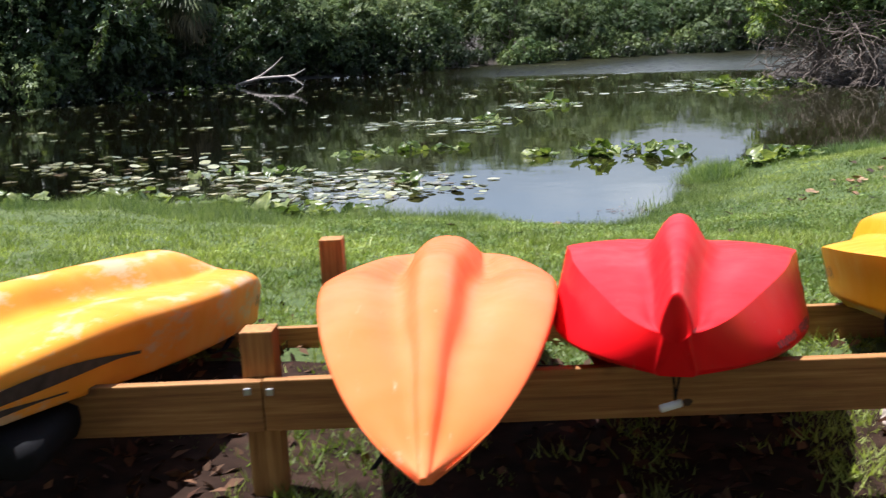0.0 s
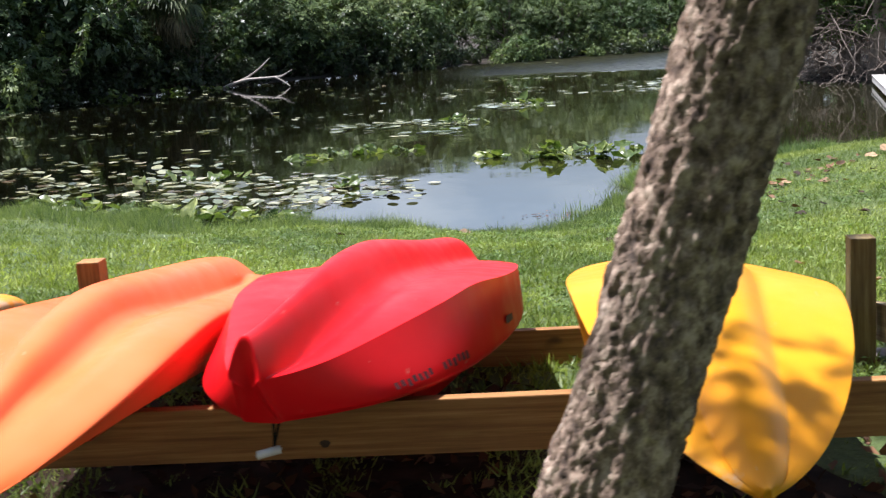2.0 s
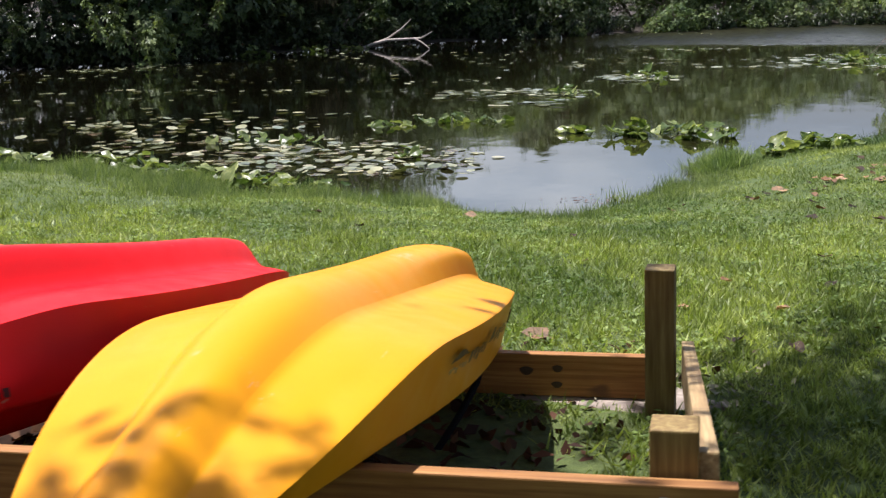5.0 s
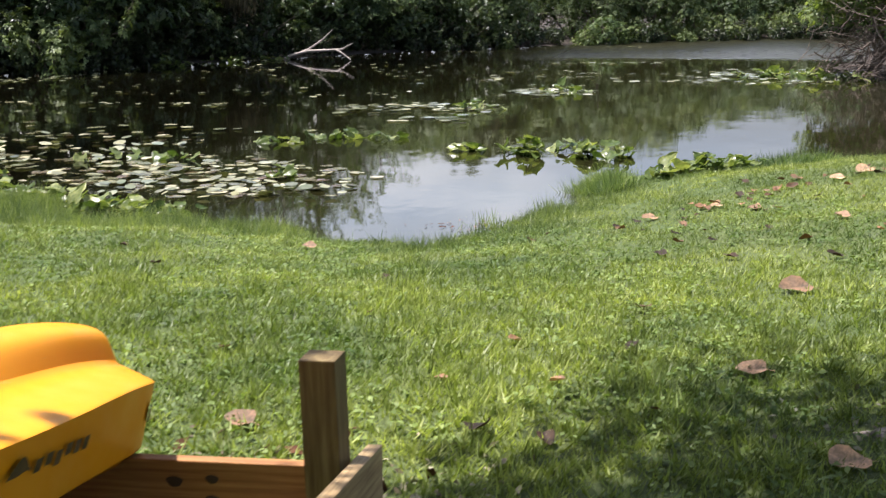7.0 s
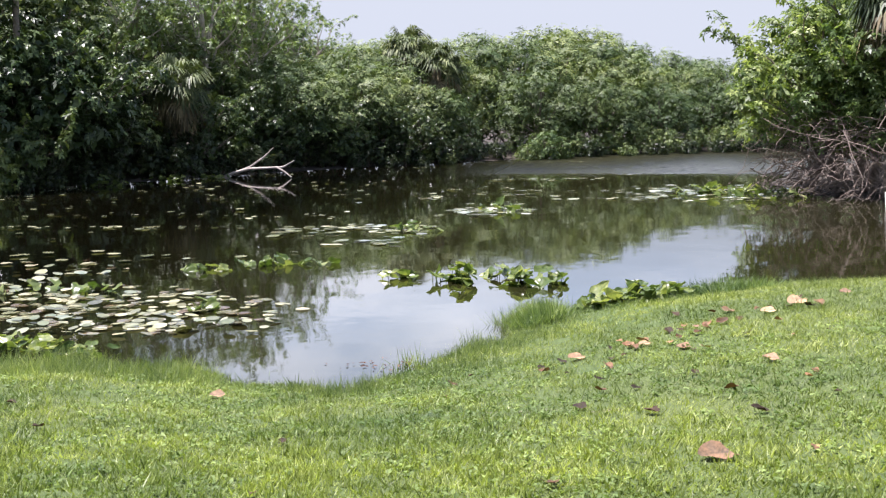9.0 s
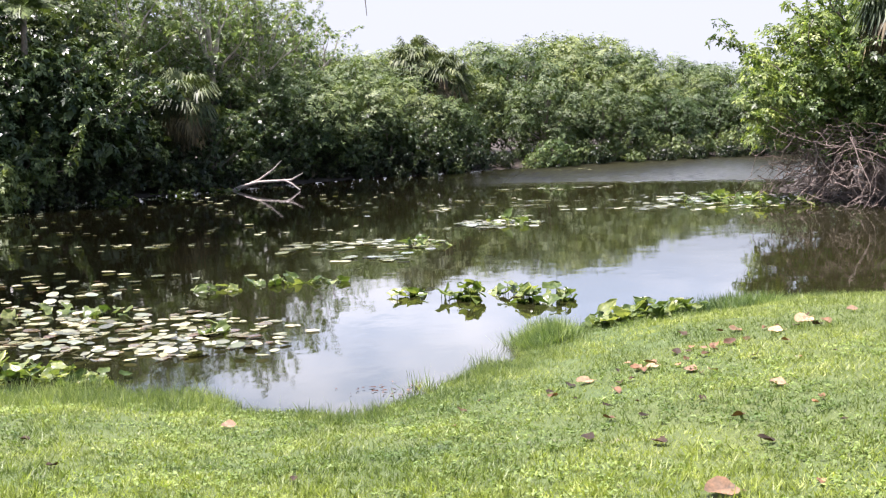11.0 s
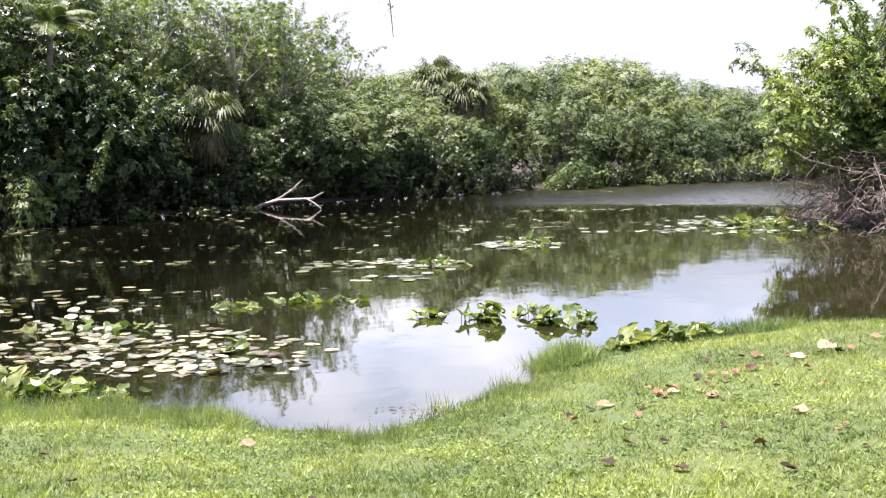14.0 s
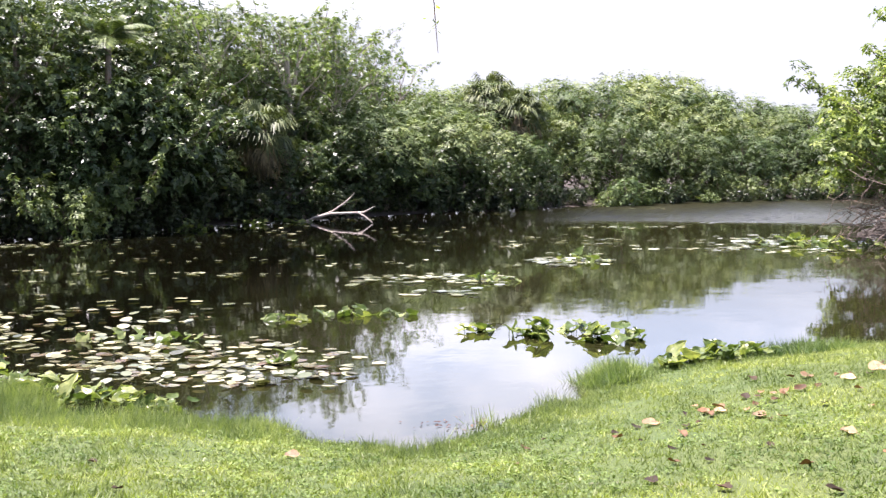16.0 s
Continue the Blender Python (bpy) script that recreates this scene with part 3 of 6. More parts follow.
        bmesh.ops.recalc_face_normals(bm, faces=bm.faces)
        # crisp lines along the foot of the keel hump and the chines
        layer, mid = bm.edges.layers.float.new("crease_edge"), m // 2
        for i in range(len(us) - 1):
            for k, sharp in ((3, self.creases[0]), (7, self.creases[1]), (9, self.creases[2])):
                for at in (mid - k, mid + k):
                    edge = bm.edges.get((vs[i * m + at], vs[(i + 1) * m + at]))
                    if edge:
                        edge[layer], edge.smooth = sharp, sharp < 0.6
        return mesh_bm("hull", bm, True)

    def deck(self):
        """The downturned deck: a rim that stands below the gunwale and the cockpit well inside it."""
        us = np.linspace(0.22, 0.97, 28)
        v = []
        for u in us:
            b, rim = self.half(u) * (self.tuck - 0.04), self.rim * smooth01((u - 0.08) / 0.12)
            well = 0.08 * smooth01((u - 0.25) / 0.1) * (1 - smooth01((u - 0.85) / 0.1))
            v += [(x * b, u * self.length, self.base(u) + z) for x, z in ((-1, 0.004), (-0.72, -rim), (-0.62, -rim), (-0.55, well), (0.55, well), (0.62, -rim), (0.72, -rim), (1, 0.004))]
        f = [(i * 8 + k, i * 8 + k + 1, i * 8 + k + 9, i * 8 + k + 8) for i in range(len(us) - 1) for k in range(7)]
        return mesh_np("deck", v, f)

    def strip(self, u0, u1, k0, k1, side, lift=0.003, n=10, wave_k=0.0):
        """A thin printed patch that follows the side wall."""
        v = []
        for i in range(n + 1):
            t = i / n
            u, swell = u0 + (u1 - u0) * t, wave_k * math.sin(math.pi * t)
            for k, up in ((k0 + swell * 0.4, 0), (k1 + swell, 1)):
                pinch = 1.0 if wave_k == 0 else (0.25 + 0.75 * math.sin(math.pi * min(1, t * 1.15)))
                mid = (k0 + k1) / 2 + swell * 0.7
                x, y, z = self.wall(u, mid + (k - mid) * pinch, lift)
                v.append((side * x, y, z))
        f = [(2 * i, 2 * i + 1, 2 * i + 3, 2 * i + 2) for i in range(n)]
        return mesh_np("print", v, f)


def kayak(hull, mat, m, label):
    k = thing("kayak", m, label, "kayak", "kayaks on the rack")
    body = part("hull", hull.body(), mat, k)
    sub = body.modifiers.new("smooth", "SUBSURF")
    sub.levels = sub.render_levels = 2
    part("deck", hull.deck(), mat, k)
    return k


def hull_of(k):
    return [c for c in k.children if c.name.startswith("hull")][0]


def lettering(k, hull, side, u0, u1, k0, k1, count, mat, skip=()):
    """A row of plain bars in place of the maker's printed name."""
    step = (u1 - u0) / count
    for i in range(count):
        if i in skip:
            continue
        wig = 0.05 * math.sin(i * 2.4)
        part("print_bar", hull.strip(u0 + step * i, u0 + step * (i + 0.62), k0 + wig, k1 + wig * 0.5, side, n=2), mat, hull_of(k), "printed dark bar")


def on_rack(x, y, lift, pitch, yaw):
    """A pose on the rails, by the bow's place."""
    return pose(x, y, 1.138 + 0.02 * x - 0.167 * (y - 2.88) + lift, pitch, 1.0, yaw)


H_ORANGE = Hull(2.90, 0.345, 0.215, 0.155, False, 0.467, 2.12, 0.168, 0.012, 0.872)
H_ORANGE.soft, H_ORANGE.step, H_ORANGE.blunt, H_ORANGE.full = 0.30, (0.93, 0.05), 0.30, 0.84
H_ORANGE.hump_half, H_ORANGE.hump_high = ((0, 0.012), (0.14, 0.034), (0.30, 0.066), (0.60, 0.104), (0.9, 0.116)), ((0, 0.006), (0.10, 0.034), (0.30, 0.056), (0.60, 0.066), (0.95, 0.072))
H_ORANGE.hollow, H_ORANGE.hollow_wide = ((0, 0.0), (0.12, 0.008), (0.30, 0.040), (0.62, 0.056), (0.84, 0.050), (0.885, 0.004), (1, 0.0)), 0.55
H_ORANGE.crown, H_ORANGE.chine, H_ORANGE.creases = ((0, 0.004), (0.2, 0.012), (1, 0.010)), ((0, 0.62), (0.4, 0.80), (1, 0.84)), (0.5, 0.0, 0.0)
k_orange = kayak(H_ORANGE, M_ORANGE, on_rack(0.232, 1.995, 0.060, -8.8, 3.6), "sun-faded orange plastic kayak lying hull up on the rack")
H_RED = Hull(2.335, 0.378, 0.195, 0.032, True, 0.506, 2.6, 0.212, 0.098, 0.88)
H_RED.rake, H_RED.step, H_RED.cap, H_RED.nose, H_RED.kick = 0.11, (0.968, 0.018), 0.82, 0.046, 0.105
H_RED.hump_half, H_RED.hump_high = ((0, 0.036), (0.10, 0.044), (0.36, 0.074), (0.62, 0.074), (0.95, 0.070)), ((0, 0.094), (0.10, 0.098), (0.40, 0.088), (0.75, 0.072), (0.95, 0.078))
H_RED.hollow, H_RED.hollow_wide = ((0, 0.0), (0.10, 0.024), (0.40, 0.030), (0.75, 0.022), (0.95, 0.010)), 0.42
H_RED.crown, H_RED.chine, H_RED.creases = ((0, 0.006), (0.3, 0.024), (1, 0.018)), ((0, 0.60), (0.10, 0.66), (0.34, 0.84), (0.50, 0.93), (1, 0.94)), (0.15, 1.0, 0.0)
H_RED.rim = 0.10
H_RED.chine_lift, H_RED.top = ((0, 0.006), (0.3, 0.018), (1, 0.012)), (0.34, 0.06)
k_red = kayak(H_RED, M_RED, on_rack(0.743, 2.490, 0.050, -9.1, -6.4), "bright red plastic kayak with a narrow keel, hull up")
H_YELLOW = Hull(2.50, 0.352, 0.225, 0.144, False, 0.509, 2.36, 0.190, 0.012, 0.85)
H_YELLOW.step, H_YELLOW.blunt, H_YELLOW.full = (0.978, 0.008), 0.14, 0.78
H_YELLOW.hump_half, H_YELLOW.hump_high = ((0, 0.040), (0.12, 0.082), (0.45, 0.122), (0.95, 0.112)), ((0, 0.018), (0.12, 0.046), (0.45, 0.074), (0.95, 0.102))
H_YELLOW.hollow, H_YELLOW.hollow_wide = ((0, 0.002), (0.2, 0.006), (0.55, 0.006), (0.97, 0.003)), 0.30
H_YELLOW.crown, H_YELLOW.chine, H_YELLOW.creases = ((0, 0.0), (0.3, 0.026), (1, 0.026)), ((0, 0.66), (0.4, 0.78), (1, 0.88)), (1.0, 0.35, 0.9)
H_YELLOW.top, H_YELLOW.foot, H_YELLOW.cap, H_YELLOW.top_end = (0.42, 0.12), 1.0, 0.66, 0.70
H_YELLOW.chine_lift = ((0, 0.002), (0.4, 0.010), (1, 0.006))
k_yellow = kayak(H_YELLOW, M_YELLOW, on_rack(1.774, 2.221, 0.046, -9.4, 0.3), "bright yellow plastic kayak in dappled shade, hull up")
H_AMBER = Hull(2.87, 0.420, 0.251, 0.128, False, 0.487, 2.13, 0.209, 0.12, 0.92)
H_AMBER.rim, H_AMBER.soft, H_AMBER.step, H_AMBER.blunt, H_AMBER.bullnose = 0.005, 0.45, (0.80, 0.15), 0.42, 0.09
H_AMBER.hump_half, H_AMBER.hump_high = ((0, 0.03), (0.3, 0.08), (0.9, 0.13)), ((0, 0.02), (0.3, 0.06), (0.8, 0.085))
H_AMBER.hollow, H_AMBER.hollow_wide = ((0, 0.004), (0.3, 0.026), (0.75, 0.030), (0.88, 0.004), (1, 0.0)), 0.45
H_AMBER.crown, H_AMBER.chine, H_AMBER.creases = ((0, 0.0), (1, 0.010)), ((0, 0.70), (0.4, 0.78), (1, 0.80)), (0.30, 0.30, 0.0)
k_amber = kayak(H_AMBER, M_AMBER, on_rack(-1.185, 1.962, -0.028, -7.9, -4.3), "weathered yellow kayak with scuffed hull and worn side print")

lettering(k_yellow, H_YELLOW, 1, 0.675, 0.785, 0.66, 0.88, 6, M_INK_BROWN)
lettering(k_yellow, H_YELLOW, 1, 0.535, 0.625, 0.62, 0.84, 5, M_INK_BROWN)
part("print_slash", H_YELLOW.strip(0.632, 0.668, 0.66, 0.84, 1, 0.003, 8, 0.2), M_INK_BROWN, hull_of(k_yellow), "dark printed slash")
part("print_swoosh", H_YELLOW.strip(0.455, 0.525, 0.78, 0.88, 1, 0.003, 8, 0.12), M_INK_BROWN, hull_of(k_yellow), "dark printed swoosh")
lettering(k_yellow, H_YELLOW, 1, 0.46, 0.53, 0.62, 0.70, 6, M_INK_PALE)
part("print_badge", H_YELLOW.strip(0.955, 0.99, 0.50, 0.86, 1), M_INK_BROWN, hull_of(k_yellow), "small dark round badge")
lettering(k_yellow, H_YELLOW, -1, 0.80, 0.93, 0.45, 0.75, 8, M_INK_PALE, (3,))
lettering(k_red, H_RED, 1, 0.14, 0.21, 0.22, 0.48, 7, M_INK_RED)
lettering(k_red, H_RED, 1, 0.23, 0.30, 0.22, 0.48, 6, M_INK_RED)
part("print_badge", H_RED.strip(0.48, 0.525, 0.45, 0.72, 1), M_INK, hull_of(k_red), "small dark badge")
part("print_swoosh", H_AMBER.strip(0.10, 0.42, 0.30, 0.56, 1, 0.003, 16, 0.18), M_INK, hull_of(k_amber), "dark swoosh-shaped maker's print")
part("print_swoosh", H_AMBER.strip(0.04, 0.30, 0.04, 0.20, 1, 0.003, 16, 0.12), M_INK, hull_of(k_amber), "dark swoosh-shaped maker's print")
lettering(k_amber, H_AMBER, 1, 0.88, 0.97, 0.40, 0.70, 7, M_INK_PALE, (3,))

# carry toggles, straps and the padded seat that hang below the hulls
toggle = part("toggle", curve_tube("toggle", [(-0.033, 0.165, -0.116), (-0.031, 0.165, -0.116), (0.012, 0.195, -0.106), (0.014, 0.195, -0.106)], [0.004, 0.010, 0.010, 0.004], 14), M_WHITE, k_red, "white plastic carry toggle")
part("cord", curve_tube("cord", [(-0.012, 0.20, -0.01), (-0.003, 0.195, -0.06), (0.0, 0.19, -0.10)], [0.003] * 3, 6), M_BLACK, toggle, "black loop of cord")
part("cord", curve_tube("cord", [(0.016, 0.20, -0.01), (0.006, 0.195, -0.06), (0.0, 0.19, -0.10)], [0.003] * 3, 6), M_BLACK, toggle, "black loop of cord")


def strap(k, pts, width=0.022):
    v = [(x + s * width / 2, y, z) for x, y, z in pts for s in (-1, 1)] + [(x + s * width / 2, y + 0.004, z) for x, y, z in pts for s in (-1, 1)]
    n = len(pts)
    f = [(2 * i, 2 * i + 1, 2 * i + 3, 2 * i + 2) for i in range(n - 1)] + [(2 * n + 2 * i, 2 * n + 2 * i + 2, 2 * n + 2 * i + 3, 2 * n + 2 * i + 1) for i in range(n - 1)]
    f += [(2 * i, 2 * i + 2, 2 * n + 2 * i + 2, 2 * n + 2 * i) for i in range(n - 1)] + [(2 * i + 1, 2 * n + 2 * i + 1, 2 * n + 2 * i + 3, 2 * i + 3) for i in range(n - 1)]
    return part("strap", mesh_np("strap", v, f), M_BLACK, k, "black webbing strap")


strap(k_orange, [(-0.10, 0.62, -0.02), (-0.115, 0.63, -0.10), (-0.10, 0.64, -0.16)])
strap(k_orange, [(-0.075, 0.48, -0.03), (-0.07, 0.46, -0.10), (-0.10, 0.44, -0.17), (-0.13, 0.43, -0.21)], 0.014)
strap(k_amber, [(0.28, 2.0, 0.0), (0.30, 2.05, -0.05), (0.33, 2.1, -0.04), (0.34, 2.16, 0.0)])
strap(k_yellow, [(0.24, 1.93, 0.0), (0.235, 1.90, -0.05), (0.21, 1.80, -0.13), (0.18, 1.70, -0.20)])
pad = board(0.42, 0.46, 0.10, 0.04)
part("seat_pad", mesh_bm("seat_pad", pad, True), M_BLACK, k_amber, "black padded seat hanging under the hull", pose(0.14, 0.80, -0.075, 6, 4, 8))
pad2 = board(0.30, 0.34, 0.09, 0.035)
part("seat_pad", mesh_bm("seat_pad", pad2, True), M_BLACK, k_yellow, "black padded seat hanging under the hull", pose(-0.12, 1.25, -0.05, 4, 3, 5))

# ---------------------------------------------------------------- leaning tree beside the rack
def leaf_quads(rng, centre, spread, count, size, lift=0.45, outward=None):
    """Rhombic leaves scattered round centres; arrays of vertices and faces."""
    centre = np.repeat(centre, count, 0) if np.ndim(count) == 0 else np.repeat(centre, count, 0)
    n = len(centre)
    p = centre + rng.normal(0, 1, (n, 3)) * spread
    up = rng.normal(0, 0.6, (n, 3)) + np.array([0, 0, lift])
    if outward is not None:
        up += 0.7 * outward
    up /= np.linalg.norm(up, axis=1, keepdims=True)
    a = np.cross(up, rng.normal(0, 1, (n, 3)))
    a /= np.linalg.norm(a, axis=1, keepdims=True) + 1e-9
    b = np.cross(up, a)
    s = (size * rng.uniform(0.6, 1.35, n))[:, None]
    droop = up * s * 0.18
    v = np.stack([p - a * s, p + b * s * 0.48 + droop, p + a * s, p - b * s * 0.48 + droop], 1).reshape(-1, 3)
    return v, np.arange(4 * n).reshape(-1, 4)


def shade_tree():
    rng = np.random.default_rng(5)
    g = lie(1.29, 2.0)
    tree = thing("tree", pose(1.312, 2.0, g), "leaning tree with rough grey-brown ridged bark beside the rack", "tree")
    zs = np.concatenate([np.linspace(-0.15, 2.2, 350), np.linspace(2.25, 5.2, 30)])
    sides, rows = 130, len(zs)
    v = np.zeros((rows, sides, 3))
    for i, z in enumerate(zs):
        cx, cy = 0.305 * z + 0.012 * math.sin(z * 1.7), 0.01 * math.sin(z * 2.1)
        r = 0.100 - 0.008 * z + 0.06 * math.exp(-max(z, 0) * 6)
        for k in range(sides):
            w = 2 * math.pi * k / sides
            c, s = math.cos(w), math.sin(w)
            q = Vector((c * 3.6, s * 3.6, z * 4.2))
            q2 = Vector((c * 7.5, s * 7.5, z * 36.0 + c * 9.0)) + 0.8 * noise.noise_vector(q * 3.0)
            near, cell = noise.voronoi(q2)
            crack = min(1.0, (near[1] - near[0]) / 0.42)
            rough = (1 - crack) ** 1.5 * 0.0075 + 0.008 * noise.noise(cell[0] * 3.7) + noise.noise(q * 2.6) * 0.004 + noise.noise(q * 0.9) * 0.006
            v[i, k] = cx + c * (r - rough), cy + s * (r - rough), z - 0.297 * c * r
    idx = np.arange(rows * sides).reshape(rows, sides)
    f = np.stack([idx[:-1], np.roll(idx, -1, 1)[:-1], np.roll(idx, -1, 1)[1:], idx[1:]], -1).reshape(-1, 4)
    me = mesh_np("trunk", v.reshape(-1, 3), f)
    me.polygons.foreach_set("use_smooth", [True] * len(me.polygons))
    part("trunk", me, M_BARK, tree)
    ends = [(0.73, 3.28, 5.9), (1.37, 2.59, 5.4), (2.02, 4.01, 5.0), (0.62, 3.78, 5.8), (1.79, 3.49, 5.6), (0.98, 2.76, 6.3), (2.54, 1.77, 6.0), (0.88, 4.29, 5.5), (2.17, 2.76, 6.2), (0.51, 3.29, 5.4), (0.41, 2.79, 5.4), (0.68, 3.69, 5.5), (0.54, 2.50, 5.3), (0.78, 2.99, 5.5),
            # unseen limbs over the camera, added to shade the ground before the rack
            (-1.91, -1.81, 5.6), (-0.88, -2.62, 5.8), (-2.49, -2.82, 5.7), (0.14, -2.03, 6.0), (1.12, -3.02, 5.8), (-3.32, -2.11, 5.5), (-0.26, -3.63, 6.0), (-1.48, -3.82, 5.8), (-2.91, -1.11, 5.6)]
    tips = []
    for e in ends:
        start = (0.297 * 4.2 + rng.uniform(-0.1, 0.3), 0, 4.1 + rng.uniform(0, 0.8))
        pts = wander(rng, start, e, 8, 0.06)
        part("limb", curve_tube("limb", pts, np.linspace(0.055, 0.014, 8), 8), M_BRANCH, tree)
        tips += [pts[5], pts[6], pts[7], pts[7]]
    pts = wander(rng, (1.2, 0, 4.2), (-1.24, 0.95, 5.9), 8, 0.05)
    part("limb", curve_tube("limb", pts, np.linspace(0.04, 0.010, 8), 8), M_BRANCH, tree)
    tips = np.array(tips)
    c = np.concatenate([tips + rng.normal(0, 0.45, tips.shape) for _ in range(5)])
    lv, lf = leaf_quads(rng, c, 0.20, 46, 0.070)
    lv2, lf2 = leaf_quads(rng, np.concatenate([pts[6:8] + rng.normal(0, 0.13, (2, 3)) for _ in range(7)]), 0.13, 60, 0.045)
    part("crown", mesh_np("crown", np.concatenate([lv, lv2]), np.concatenate([lf, lf2 + len(lv)])), M_LEAF_PALE, tree)
    # one long shoot that dangles out over the lawn
    shoot = np.concatenate([wander(rng, (1.4, 4.1, 5.0), (1.08, 4.98, 1.97 + 0.35), 7, 0.03), [(1.08 + 0.004, 4.98, 1.97 + 0.22), (1.08 + 0.012, 4.98, 1.97 + 0.1), (1.08 + 0.02, 4.98, 1.97)]])
    part("hanging_shoot", curve_tube("shoot", shoot, np.linspace(0.008, 0.0012, 10), 6), M_BRANCH, tree)
    lv, lf = leaf_quads(rng, shoot[6:9], 0.018, 9, 0.014, -0.3)
    part("shoot_leaves", mesh_np("shoot_leaves", lv, lf), M_LEAF_LIME, tree)


shade_tree()

# ---------------------------------------------------------------- far trees
def whorls(rng, p, axis, size, k=6, flat=0.15, slim=0.24, wedge=False):
    """Rosettes of k leaves at p, each round its twig's axis; a rosette's leaves meet in one vertex."""
    n = len(p)
    axis = axis / np.linalg.norm(axis, axis=1, keepdims=True)
    u = np.cross(axis, rng.normal(0, 1, (n, 3)))
    u /= np.linalg.norm(u, axis=1, keepdims=True) + 1e-9
    w = np.cross(axis, u)
    c = 2 if wedge else 3
    v = np.zeros((n, 1 + c * k, 3))
    v[:, 0] = p
    for j in range(k):
        a = (2 * math.pi * j / k + rng.normal(0, 0.25, n))[:, None]
        reach = (size * rng.uniform(0.7, 1.25, n))[:, None]
        tilt = rng.normal(flat, 0.24, n)[:, None]
        out = (np.cos(a) * u + np.sin(a) * w) * np.cos(tilt) + axis * np.sin(tilt)
        side = np.cross(axis, out) * reach * slim
        mid = p + out * reach * 0.55 + axis * reach * 0.06
        tip = p + out * reach
        tip[:, 2] -= 0.22 * reach[:, 0]
        if wedge:
            v[:, 1 + 2 * j], v[:, 2 + 2 * j] = tip + side, tip - side
        else:
            v[:, 1 + 3 * j], v[:, 2 + 3 * j], v[:, 3 + 3 * j] = mid + side, tip, mid - side
    face = np.array([(0, *range(1 + c * j, 1 + c * j + c)) for j in range(k)])
    return v.reshape(-1, 3), (face[None] + (np.arange(n) * (1 + c * k))[:, None, None]).reshape(-1, c + 1)


def crown_mesh(name, rng, lobes, density, size, k=6, core=90, under=-0.45, wedge=False):
    """Rosettes over the skin of each leaf mass, with older leaves in the shade inside."""
    vs, fs, n = [], [], 0
    for cx, cy, cz, r in lobes:
        count = max(3, int(density * 2 * math.pi * r * r))
        d = rng.normal(0, 1, (count, 3))
        d /= np.linalg.norm(d, axis=1, keepdims=True)
        d[:, 2] = np.where(d[:, 2] < under, -d[:, 2], d[:, 2])
        lumpy = 1 + 0.17 * np.sin(d[:, 0] * 7 + cx * 5) * np.sin(d[:, 1] * 6 + cy * 3) + 0.15 * np.sin(d[:, 2] * 9 + cz * 7 + d[:, 0] * 4)
        rad = r * lumpy * (1 - 0.30 * rng.uniform(0, 1, count) ** 2.0 + 0.12 * rng.uniform(0, 1, count) ** 6)
        p = np.array([cx, cy, cz]) + d * rad[:, None] * np.array([1, 1, 0.82])
        axis = d + np.array([0, 0, 0.6]) + rng.normal(0, 0.22, (count, 3))
        v, f = whorls(rng, p, axis, size, k, wedge=wedge)
        vs.append(v), fs.append(f + n)
        n += len(v)
        count = int(core * r * r)
        if count:
            d = rng.normal(0, 1, (count, 3))
            d /= np.linalg.norm(d, axis=1, keepdims=True)
            v, f = leaf_quads(rng, np.array([cx, cy, cz]) + d * r * rng.uniform(0.15, 0.6, (count, 1)), 0.04, 1, 0.17, 0.0, d)
            if wedge:
                f = f[:, :3]
            vs.append(v), fs.append(f + n)
            n += len(v)
    return mesh_np(name, np.concatenate(vs), np.concatenate(fs))


